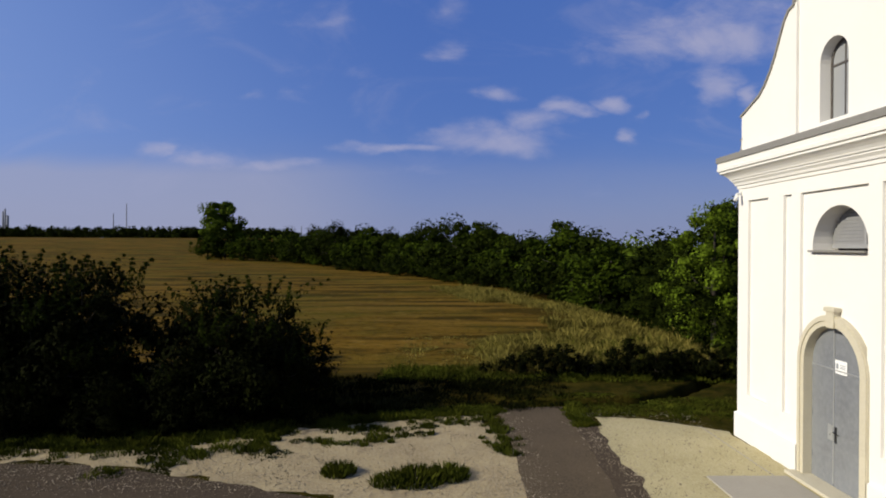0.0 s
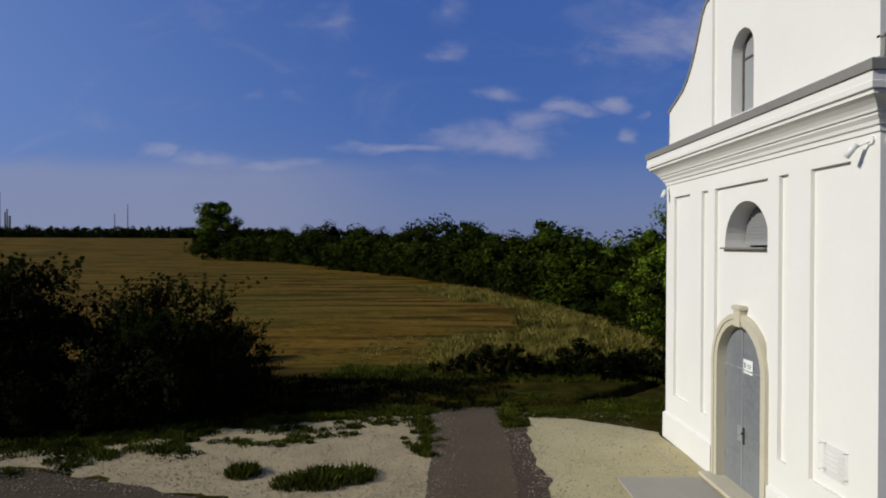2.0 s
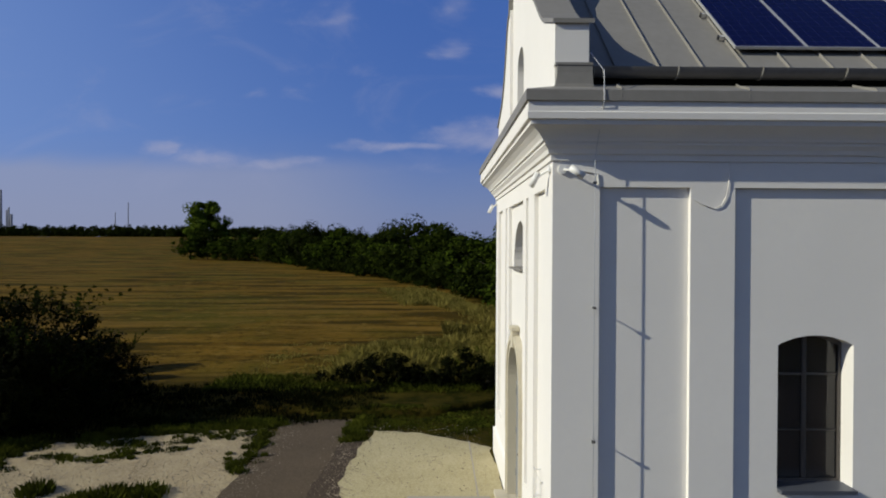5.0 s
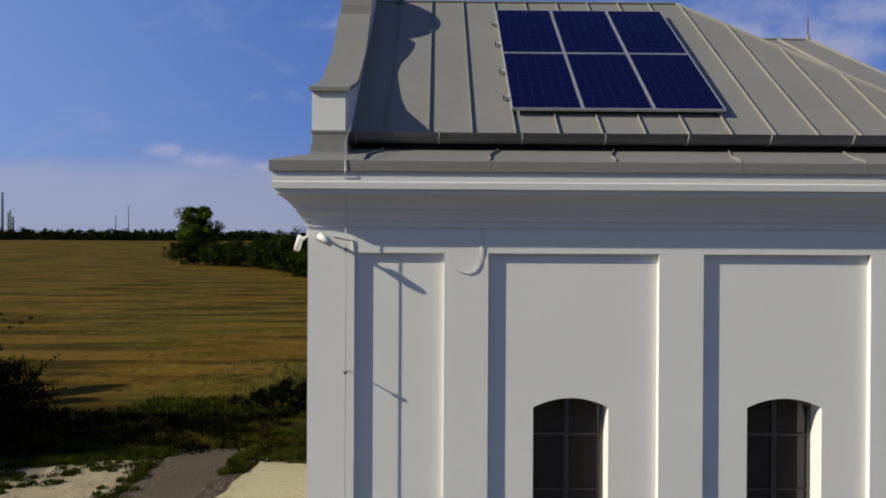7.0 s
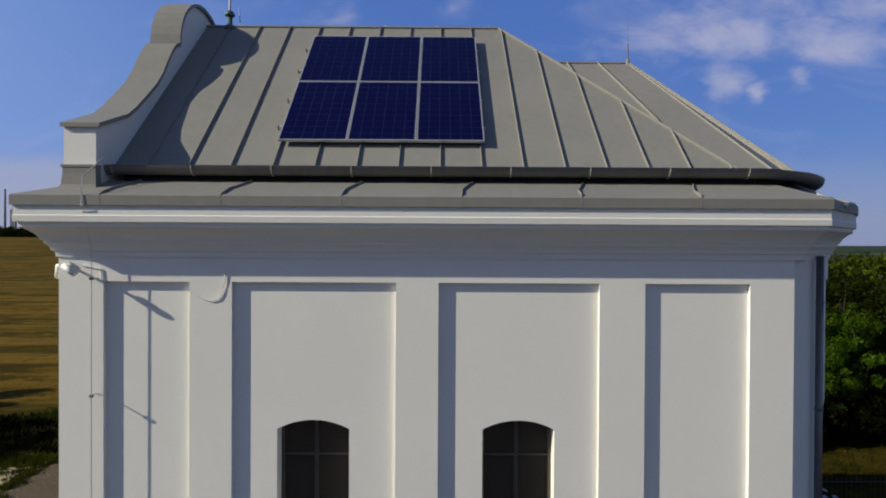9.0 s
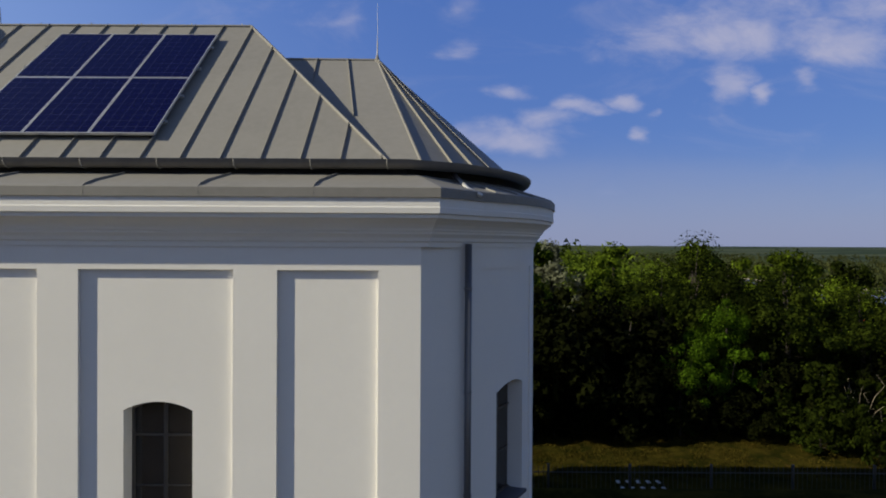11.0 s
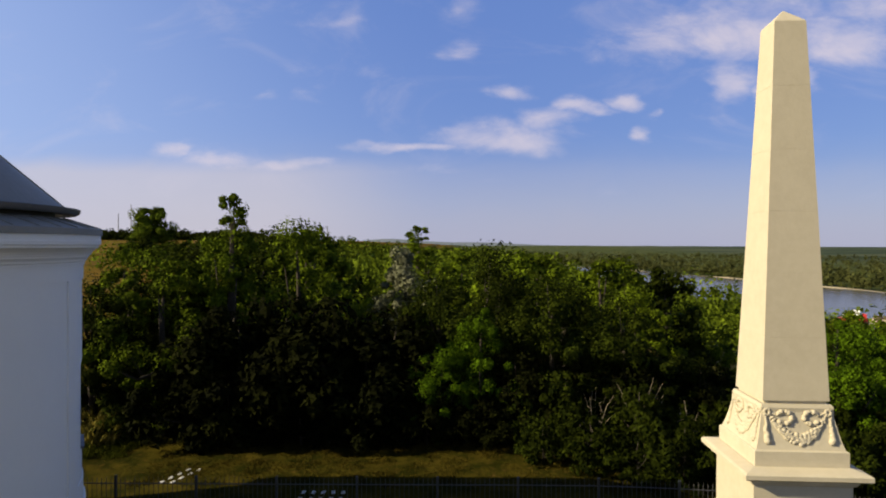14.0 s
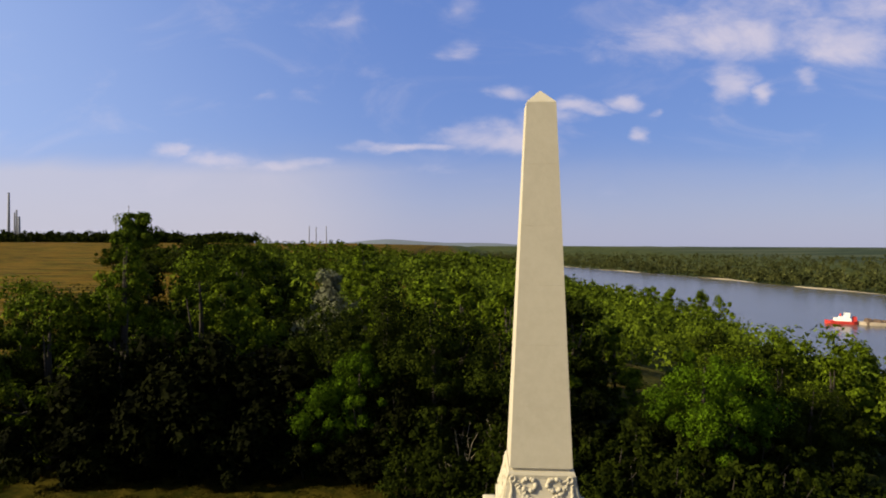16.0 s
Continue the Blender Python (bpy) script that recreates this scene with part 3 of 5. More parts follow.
    nrm = Vector((-t.y, t.x))
    if i == 0 or i == len(path) - 1:
        nrm = Vector((0, 1))
    ring = []
    for x, o in ((0.0, -0.025), (0.0, 0.03), (0.51, 0.03), (0.51, -0.025)):
        e = -0.04 if i == 0 else 0.04 if i == len(path) - 1 else 0
        ring.append(cap.verts.new((x, y + nrm.x * o + e, z + nrm.y * o)))
    rows.append(ring)
for a, b in zip(rows, rows[1:]):
    for k in range(4):
        cap.faces.new((a[k], a[(k + 1) % 4], b[(k + 1) % 4], b[k]))
cap.faces.new(rows[0])
cap.faces.new(rows[-1])
part("gable_coping", cap, ZINC, chapel, "grey sheet metal coping")
for y0, y1, out in ((0.0, 0.12, -1), (W, W - 0.12, 1)):
    # a base of sheet metal, flaring out towards the cornice
    bm = bmesh.new()
    rings = []
    for z, flare in ((6.66, 0.22), (6.70, 0.14), (6.76, 0.075), (6.84, 0.03), (6.98, 0.012), (7.06, 0.012), (7.07, 0.03), (7.10, 0.03)):
        ya, yb = y0 + out * (flare * 0.5 - 0.0), y1
        rings.append([bm.verts.new(q) for q in ((0.06 - flare, ya, z), (0.475 + 0.4 * flare, ya, z), (0.475 + 0.4 * flare, yb, z), (0.06 - flare, yb, z))])
    for a, b in zip(rings, rings[1:]):
        for k in range(4):
            bm.faces.new((a[k], a[(k + 1) % 4], b[(k + 1) % 4], b[k]))
    bm.faces.new(rings[0])
    bm.faces.new(rings[-1])
    part("pedestal_base", bm, ZINC, chapel, "grey sheet metal base")

# roof
EZ, EY = 7.065, 0.42
RY, RZ = 3.93, 10.25       # the ridge
RIDGE_X = 6.08
AP = Vector((8.59, RY, 9.60))
hipx = 9.17


def sheet(pts, thick=0.03):
    bm = bmesh.new()
    vs = [bm.verts.new(p) for p in pts]
    bm.faces.new(vs)
    r = bmesh.ops.extrude_face_region(bm, geom=bm.faces[:])
    for v in r["geom"]:
        if isinstance(v, bmesh.types.BMVert):
            v.co.z -= thick
    return bm


def seam(p, q, parent=chapel):
    """A thin upright standing seam from eave to ridge."""
    p, q = Vector(p), Vector(q)
    d = (q - p).normalized()
    side = d.cross(Vector((0, 0, 1))).normalized() * 0.006
    up = Vector((0, 0, 0.05))
    bm = bmesh.new()
    a = [bm.verts.new(p + o) for o in (-side, side, side * 0.7 + up, -side * 0.7 + up)]
    b = [bm.verts.new(q + o) for o in (-side, side, side * 0.7 + up, -side * 0.7 + up)]
    for k in range(4):
        bm.faces.new((a[k], a[(k + 1) % 4], b[(k + 1) % 4], b[k]))
    bm.faces.new(a)
    bm.faces.new(b)
    return part("roof_seam", bm, ZINC, parent)


A, B = (0.45, EY, EZ), (hipx, EY, EZ)
nave_slope = part("roof_slope", sheet([A, B, (RIDGE_X, RY, RZ), (0.45, RY, RZ)]), ZINC, chapel, "grey standing seam metal roof")
part("roof_slope", sheet([(0.45, W - EY, EZ), (0.45, RY, RZ), (RIDGE_X, RY, RZ), (hipx, W - EY, EZ)]), ZINC, chapel)
part("hip_slope", sheet([(hipx, EY, EZ), (hipx, W - EY, EZ), (RIDGE_X, RY, RZ)]), ZINC, chapel)
vx = RIDGE_X + (RZ - AP.z) / (RZ - EZ) * (hipx - RIDGE_X)
E0 = Vector((9.62, EY, EZ))
RE = R - 0.26
EARC = [E0] + [Vector((CX + RE * math.cos(t), AY + RE * math.sin(t), EZ)) for t in (-a0 * 0.97 + 2 * 0.97 * a0 * i / 24 for i in range(25))] + [Vector((E0.x, W - E0.y, EZ))]
part("hip_slope", sheet([(hipx, EY, EZ), (hipx + 0.33, EY, EZ), (vx, RY, AP.z)]), ZINC, chapel)
part("chancel_roof_slope", sheet([(vx, RY, AP.z), (hipx + 0.33, EY, EZ), E0, AP]), ZINC, chapel)
part("chancel_roof_slope", sheet([(vx, RY, AP.z), AP, EARC[-1]]), ZINC, chapel)
cone = bmesh.new()
av = cone.verts.new(AP)
ev = [cone.verts.new(p) for p in EARC]
for p, q in zip(ev, ev[1:]):
    cone.faces.new((av, p, q))
part("chancel_roof_cone", cone, ZINC, chapel)
for t in (-48.8, -41.6, -34.0, 34.0, 41.6, 48.8):
    seam((CX + RE * math.cos(radians(t)), AY + RE * math.sin(radians(t)), EZ), AP)
part("hip_cap", tube([E0 + Vector((0, 0, 0.01)), AP], 0.022, 6), ZINC, chapel)
part("ridge_cap", tube([(0.4, RY, RZ + 0.01), (RIDGE_X, RY, RZ + 0.01)], 0.03, 6), ZINC, chapel)
part("ridge_cap", tube([(vx, RY, AP.z + 0.01), AP], 0.03, 6), ZINC, chapel)
part("hip_cap", tube([(hipx, EY, EZ + 0.01), (RIDGE_X, RY, RZ + 0.01)], 0.03, 6), ZINC, chapel)
part("hip_cap", tube([(hipx, W - EY, EZ + 0.01), (RIDGE_X, RY, RZ + 0.01)], 0.03, 6), ZINC, chapel)
k = 0
while 0.913 + 0.579 * k < hipx - 0.15:
    x = 0.913 + 0.579 * k
    f = 1.0 if x <= RIDGE_X else (hipx - x) / (hipx - RIDGE_X)
    for s in (0, 1):
        y0, y1 = EY, EY + (RY - EY) * f
        if s:
            y0, y1 = W - EY, W - EY - (W - EY - RY) * f
        seam((x, y0, EZ), (x, y1, EZ + (RZ - EZ) * f), nave_slope if not s else chapel)
    k += 1
for x in (7.40, 8.00):
    fan = (E0.x - AP.x) * (x - vx) / (AP.x - vx)
    f = min(1, (x - vx) / (hipx + 0.33 - vx - fan))
    seam((x + fan * f, RY - (RY - EY) * f, AP.z - (AP.z - EZ) * f), (x, RY, AP.z))

# gutter
# wall head painted black, as the shadow gap beneath the gutter
part("wall_head_shade", sweep(PLAN, [(-0.56, 6.8), (-0.56, 7.13)]), BLACK, chapel)
GPATH = [(0.46, EY - 0.09), (9.42, EY - 0.09)] + [(CX + (RE + 0.1) * math.cos(t), AY + (RE + 0.1) * math.sin(t)) for t in (-a0 + 2 * a0 * i / 24 for i in range(25))] + [(hipx + 0.03, W - EY + 0.09), (0.46, W - EY + 0.09)]
prof = [(0.11 * math.cos(t), 7.125 + 0.125 * math.sin(t)) for t in (math.pi * (1 + i / 8) for i in range(9))]
prof = prof[::-1] + [(-0.11, 7.16)] + [(-0.095, 7.14)] + [(0.095 * math.cos(t), 7.13 + 0.11 * math.sin(t)) for t in (math.pi * (1 + i / 8) for i in range(9))]
part("gutter", sweep(GPATH, prof, closed=False), GUTTER, chapel, "dark metal half-round gutter", True)
for i in range(9):
    x = 0.556 + 1.072 * i
    part("gutter_bracket", tube([(x, EY - 0.09 - 0.118 * math.cos(t), 7.13 - 0.135 * math.sin(t)) for t in (math.pi * j / 8 for j in range(9))], 0.012, 5), ZINC, chapel)


# ---- obelisk ----
obelisk = empty("obelisk", (26.19, 3.82, 0), label="pale limestone obelisk with carved garlands on a pedestal", category="obelisk")
obelisk.rotation_euler = (0, 0, radians(-3))


def square_stack(levels):
    """A square body: half widths at heights."""
    bm = bmesh.new()
    rings = [[bm.verts.new((sx * w, sy * w, z)) for sx, sy in ((-1, -1), (1, -1), (1, 1), (-1, 1))] for w, z in levels]
    for a, b in zip(rings, rings[1:]):
        for k in range(4):
            bm.faces.new((a[k], a[(k + 1) % 4], b[(k + 1) % 4], b[k]))
    bm.faces.new(rings[0])
    bm.faces.new(rings[-1])
    return bm


part("base", square_stack([(1.25, -1.2), (1.25, 0.3), (1.15, 0.36), (1.1, 0.45)]), OBELISK, obelisk)
part("die", square_stack([(0.9, 0.45), (0.9, 1.9)]), OBELISK, obelisk)
part("cap_slab", square_stack([(0.9, 1.9), (0.95, 1.93), (0.98, 2.0), (1.12, 2.06), (1.14, 2.08), (1.14, 2.16), (1.10, 2.19), (0.9, 2.24)]), OBELISK, obelisk)
part("plinth", square_stack([(0.86, 2.2), (0.86, 2.52), (0.84, 2.54)]), OBELISK, obelisk)
part("garland_block", square_stack([(0.82, 2.54), (0.78, 2.66), (0.73, 2.85), (0.68, 3.1), (0.66, 3.22), (0.67, 3.3), (0.645, 3.36)]), OBELISK, obelisk)
part("shaft_foot", square_stack([(0.575, 3.35), (0.575, 3.43)]), OBELISK, obelisk)
JOINTS = [3.42, 4.62, 5.85, 7.05, 8.25, 9.50, 10.77]
for z0, z1 in zip(JOINTS, JOINTS[1:]):
    w0, w1 = (0.62 - 0.32 * (z - 3.42) / 7.35 for z in (z0, z1))
    part("shaft_block", square_stack([(w0 - 0.002, z0 + 0.0005), (w0, z0 + 0.003), (w1, z1 - 0.003), (w1 - 0.002, z1 - 0.0005)]), OBELISK, obelisk)
part("pyramid_tip", square_stack([(0.295, 10.77), (0.285, 10.79), (0.015, 11.06)]), OBELISK, obelisk)


def garland():
    """Carved swag of leaves between two rosettes, with a hanging bunch at either end."""
    bm = bmesh.new()
    g = random.Random(3)

    def lump(u, v, r, flat=0.6):
        z = 3.22 + v
        w = 0.66 + (3.22 - z) * 0.2
        bmesh.ops.create_icosphere(bm, subdivisions=1, radius=r, matrix=Matrix.Translation((u, -w - 0.01, z)) @ Matrix.Diagonal((1, flat, 1, 1)) @ Matrix.Rotation(g.uniform(0, 3), 4, "X"))
    for i in range(37):
        a = -1 + 2 * i / 36
        fat = 0.032 + 0.070 * (1 - a * a)
        for k in range(6):
            lump(a * 0.53 + g.uniform(-0.02, 0.02), -0.50 + 0.46 * a * a + g.uniform(-fat, fat) * 0.95, fat * g.uniform(0.38, 0.62), 0.75)
    for sx in (-1, 1):
        for i in range(8):
            t = 2 * math.pi * i / 8
            lump(sx * 0.565 + 0.05 * math.cos(t), 0.0 + 0.05 * math.sin(t), 0.036, 0.9)
        for i in range(15):
            t = math.pi * (0.15 + 1.6 * i / 14)
            lump(sx * (0.25 + 0.135 * math.cos(t)), -0.10 + 0.11 * math.sin(t), 0.036 + 0.012 * (i % 3), 0.8)
        for i in range(5):
            lump(sx * (0.39 + 0.03 * i), -0.06 + 0.012 * i, 0.026)
        for i in range(14):
            lump(sx * (0.60 + g.uniform(-0.015, 0.015)), -0.06 - 0.036 * i, 0.026 + 0.050 * (i / 13) ** 1.6, 0.8)
    return bm


swag = garland()
base_mesh = mesh_object("garland", swag, OBELISK, obelisk, "carved leaf garland in relief", True)
for k in range(1, 4):
    g2 = new("garland", base_mesh.data)
    g2.parent = obelisk
    g2.matrix_basis = Matrix.Rotation(math.pi / 2 * k, 4, "Z")
    tagged(g2, label="carved leaf garland in relief")


# ---- trees ----
def leaf_cloud(rng, centres, radii, count, size, droop=0.2):
    """Leaves, as small three-cornered blades round clump centres."""
    n = len(centres)
    idx = rng.integers(0, n, count)
    d = rng.normal(size=(count, 3))
    d /= np.linalg.norm(d, axis=1)[:, None]
    rad = rng.random(count) ** 0.36
    pos = centres[idx] + d * (radii[idx] * rad)[:, None] * np.array([1, 1, 0.8])
    nrm = d + rng.normal(size=(count, 3)) * 0.34 + np.array([0, 0, 0.30])
    nrm /= np.linalg.norm(nrm, axis=1)[:, None]
    a = np.cross(nrm, rng.normal(size=(count, 3)))
    a /= np.linalg.norm(a, axis=1)[:, None]
    b = np.cross(nrm, a)
    s = size * (0.6 + 0.8 * rng.random(count))[:, None]
    v = np.stack([pos - a * s * 0.5, pos + a * s * 0.42 + b * s * 0.34 - nrm * s * 0.06, pos + a * s * 0.46 - b * s * 0.34 - np.array([0, 0, droop]) * s], 1).reshape(-1, 3)
    f = np.arange(count * 3).reshape(-1, 3)
    return v, f


def mesh_from(name, v, f, mat):
    me = bpy.data.meshes.new(name)
    me.from_pydata(v.tolist(), [], f.tolist())
    me.materials.append(mat)
    me.update()
    return me


def make_tree(name, seed, height, radius, clumps, leaves, size, mat, base=0.12, flat=1.0, clump=1.0, **tags):
    """A tree or bush: tapered trunk with limbs, and a crown of leaves in uneven clumps."""
    rng = np.random.default_rng(seed)
    tree = empty(name, **tags)
    lo = height * base
    centres, radii = [], []
    lobes = rng.normal(size=(5, 3))
    lobes /= np.linalg.norm(lobes, axis=1)[:, None]
    while len(centres) < clumps:
        p = rng.normal(size=3)
        p /= np.linalg.norm(p)
        p *= rng.random() ** 0.4
        swell = 0.78 + 0.3 * np.max(lobes @ p)
        h = (p[2] + 1) / 2
        prof = (0.62 + 0.5 * math.sin(math.pi * min(1, h * 0.95 + 0.12))) * flat
        centres.append((p[0] * radius * swell * prof, p[1] * radius * swell * prof, lo + h * (height - lo) * (0.9 + 0.1 * swell)))
        radii.append(radius * (0.13 + 0.30 * rng.random() ** 2) * clump)
    centres, radii = np.array(centres), np.array(radii)
    v, f = leaf_cloud(rng, centres, radii, leaves, size)
    crown = new("crown", mesh_from("crown", v, f, mat))
    crown.parent = tree
    bm = tube([(0, 0, -0.4), (0.03 * radius, 0, height * 0.3), (0.0, 0.05 * radius, height * 0.6), (0.03 * radius, 0, height * 0.85)], [0.035 * height * 0.6, 0.022 * height, 0.013 * height, 0.004 * height], 8)
    for i in range(7):
        c = centres[int(rng.integers(0, clumps))]
        z0 = min(height * (0.18 + 0.08 * i), c[2] * 0.8)
        tube([(0, 0, z0), (c[0] * 0.5, c[1] * 0.5, (z0 + c[2]) / 2 - 0.05 * height), tuple(c)], [0.011 * height, 0.007 * height, 0.002 * height], 6, bm)
    part("trunk", bm, BARK, tree, "", True)
    return tree


TREE_TAGS = dict(label="dense green deciduous tree with sunlit leaves", category="tree", group="trees behind the chapel")
kinds = [make_tree("tree", 11, 7.6, 2.9, 52, 15000, 0.143, LEAF_MID, base=0.30, **TREE_TAGS),
         make_tree("tree", 12, 7.9, 2.7, 50, 15000, 0.143, LEAF, base=0.10, **TREE_TAGS),
         make_tree("tree", 13, 7.2, 2.4, 60, 20000, 0.115, LEAF_BRIGHT, base=0.03, **TREE_TAGS),
         make_tree("tree", 14, 7.2, 2.8, 54, 16000, 0.14, LEAF_HEDGE, base=0.02, **TREE_TAGS),
         make_tree("tree", 17, 7.8, 2.9, 50, 8600, 0.21, LEAF, base=0.10, **TREE_TAGS),
         make_tree("tree", 18, 7.4, 3.0, 50, 8200, 0.215, LEAF_HEDGE, base=0.02, **TREE_TAGS)]
rng = random.Random(5)
spots = []
for row, (y0, step, x0, x1) in enumerate(((16.4, 2.7, 5.0, 42), (19.8, 3.2, 5.2, 46), (24.2, 3.8, 8, 50), (29.5, 4.8, 11, 54))):
    x = x0 + rng.uniform(0, 0.6)
    while x < x1:
        bay = 0.5 * max(0.0, min(x, 17.0) - 9.5) * (1 - smooth_step(17.0, 18.5, x))
        y = y0 + (rng.uniform(-0.3, 0.3) - 0.9 * (x < 10) if row == 0 else rng.uniform(-0.8, 0.8)) + bay + 0.12 * max(0, x - 30)
        if row or not (17.6 < x < 21.6 or 9.6 < x < 17.0):
            spots.append((row, x + rng.uniform(-0.5, 0.5), y))
        x += step
used = set()
for i, (row, x, y) in enumerate(spots):
    if row == 0:
        k = 3 if x < 7.0 else 1 if x < 9.2 else 0 if x < 20.8 else 3
    elif row == 1:
        k = rng.choice((0, 3, 3)) if 19 < x < 28 else rng.choice((1, 3, 3)) if x > 19 else rng.choice((0, 1, 1))
    else:
        k = rng.choice((4, 4, 5))
    s = rng.uniform(0.90, 1.02) * (1 - 0.20 * smooth_step(20, 27, x) * (row < 2)) * (1 - 0.18 * smooth_step(30, 42, x)) * (1 if x > 8 else 0.84)
    notch = abs(x - (29.3 + 0.53 * (y - 15)))
    s *= 0.50 + 0.50 * smooth_step(1.6, 3.4, notch) if x > 24 else 1.0
    s *= 0.60 if row > 0 and 14.8 < x < 19.0 else 1.0
    s *= 1.10 if row > 0 and x < 14 else 0.8 if row > 1 and 14 < x < 20 else 1.0
    m = pose(x, y, ground_z(x, y) - 0.1, 0, 0, rng.uniform(0, 360))
    wide = rng.uniform(0.98, 1.12)
    if k not in used:
        t = kinds[k]
        t.matrix_basis = m @ Matrix.Scale(s, 4)
        used.add(k)
    else:
        t = copy_thing(kinds[k], m)
        t.scale = (s * wide, s * wide, s * rng.uniform(0.94, 1.03))
shrub = make_tree("shrub", 19, 3.0, 1.7, 50, 3900, 0.17, LEAF_HEDGE, base=0.0, label="dark green shrub at the foot of the trees", category="shrub", group="shrubs before the trees")
# near-black shrubs stand in for the deep shade under the tree crowns
gloom = make_tree("shrub", 20, 3.6, 1.9, 50, 6200, 0.17, LEAF_SHADE, base=0.0, label="near-black shrub standing in for the shade beneath the trees", category="shrub", group="undergrowth beneath the trees")


def plant(kind, spots):
    """Stand copies of one plant at the given places: x, y, scale."""
    for k, (x, y, s) in enumerate(spots):
        m = pose(x, y, ground_z(x, y) - 0.1, 0, 0, rng.uniform(0, 360))
        if k == 0:
            kind.matrix_basis = m @ Matrix.Scale(s, 4)
        else:
            t = copy_thing(kind, m)
            t.scale = (s, s, s * rng.uniform(0.85, 1.2))


for x, y, s in ((19.2, 17.9, 0.86), (21.6, 17.6, 0.84)):
    t = copy_thing(kinds[3], pose(x, y, ground_z(x, y) - 0.1, 0, 0, 30 * x))
    t.scale = (s, s, s)
plant(kinds[2], [(19.4, 15.1, 0.56), (20.9, 15.5, 0.64), (34.2, 14.6, 0.82), (36.0, 16.4, 0.8)])
plant(shrub, [(x + rng.uniform(-0.4, 0.4), 14.6 + rng.uniform(-0.4, 0.6), rng.uniform(0.7, 1.1)) for x in (22.6, 23.8, 25.1, 27.4, 29.6, 31.8, 34.2, 36.6, 39.0)]
      + [(22.9, 12.8, 0.6), (24.3, 11.9, 0.65), (25.6, 11.1, 0.6), (27.0, 10.9, 0.7), (28.6, 11.3, 0.8), (30.3, 11.0, 0.7), (32.0, 11.6, 0.8), (33.8, 11.4, 0.75), (35.8, 11.9, 0.9), (26.2, 13.0, 0.9), (30.6, 13.2, 0.9), (6.6, 20.0, 1.3), (7.2, 22.6, 1.3), (8.0, 25.2, 1.3), (8.9, 28.0, 1.3), (9.6, 31.0, 1.3), (10.4, 34.0, 1.4)])
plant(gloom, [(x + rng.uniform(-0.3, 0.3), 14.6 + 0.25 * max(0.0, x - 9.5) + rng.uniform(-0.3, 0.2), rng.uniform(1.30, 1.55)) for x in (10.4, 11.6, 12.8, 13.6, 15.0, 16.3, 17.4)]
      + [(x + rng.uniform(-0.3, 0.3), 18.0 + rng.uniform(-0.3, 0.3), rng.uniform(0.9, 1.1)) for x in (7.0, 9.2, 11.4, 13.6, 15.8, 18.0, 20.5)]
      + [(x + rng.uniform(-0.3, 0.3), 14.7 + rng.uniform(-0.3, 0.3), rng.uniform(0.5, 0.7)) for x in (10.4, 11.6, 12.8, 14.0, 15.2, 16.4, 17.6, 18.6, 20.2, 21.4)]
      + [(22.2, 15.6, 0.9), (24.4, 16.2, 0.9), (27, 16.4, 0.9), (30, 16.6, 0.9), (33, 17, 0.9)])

sapling = make_tree("sapling", 15, 10.0, 1.05, 70, 11000, 0.12, LEAF, base=0.30, clump=1.35, label="tall thin sapling standing out of the trees", category="tree")
sapling.matrix_basis = pose(10.4, 17.6, -1.2)
t = copy_thing(sapling, pose(17.2, 45.0, -1.2, 0, 0, 130))
t.scale = (1.5, 1.5, 0.95)
silver = make_tree("silver_tree", 16, 6.8, 2.0, 50, 12000, 0.18, LEAF_PALE, base=0.1, label="pale silver-leaved tree among the green ones", category="tree")
silver.matrix_basis = pose(16.9, 31.4, -1.2) @ Matrix.Scale(1.10, 4)

# dry shrubs, pale bare twigs before the dark trees
TWIG = material("pale_dry_twigs", (0.20, 0.17, 0.12), 0.9, second=(0.12, 0.10, 0.07), scale=4)
for k, (x, y, h) in enumerate(((26.5, 13.7, 2.9), (24.9, 14.0, 2.4), (28.3, 13.6, 2.2))):
    dry = empty("dry_shrub", label="dry shrub of pale bare twigs before the trees", category="shrub", group="dry shrubs")
    dry.matrix_basis = pose(x, y, ground_z(x, y) - 0.05, 0, 0, 40 * k)
    for j in range(9):
        a, spread = rng.uniform(0, 6.283), rng.uniform(0.3, 1.0)
        top = h * rng.uniform(0.6, 1.0)
        c, d = math.cos(a) * spread, math.sin(a) * spread
        bm = tube([(0.1 * c, 0.1 * d, 0), (0.4 * c, 0.4 * d, top * 0.45), (0.8 * c, 0.8 * d, top * 0.8), (1.25 * c, 1.25 * d, top)], [0.022, 0.017, 0.012, 0.005], 5)
        for f in (0.5, 0.7):
            e = rng.uniform(-0.5, 0.5)
            tube([(0.75 * c * f, 0.75 * d * f, top * f), (c * f + 0.35 * e, d * f + 0.3, top * (f + 0.12)), (c * f + 0.7 * e, d * f + 0.5 * e, top * (f + 0.16))], [0.011, 0.008, 0.003], 4, bm)
        part("twig", bm, TWIG, dry)

# trees on the slope towards the river, by the height of their tops
for x, y, top in ((42, 33, 2.4), (44.5, 30, 2.1), (47, 33, 2.3), (49.5, 30, 1.9), (52, 32, 1.8), (54.5, 29, 1.5), (57, 32, 1.4), (60, 30, 1.0),
                  (84, 216, -8.6), (91, 228, -7.9), (97, 220, -8.8), (103, 232, -7.6), (108, 222, -8.4), (113, 234, -7.8), (118, 221, -8.6), (123, 230, -8.2), (126, 220, -9.6), (87, 240, -7.8), (99, 243, -7.4), (110, 245, -8.0)):
    z = ground_z(x, y) - 0.2
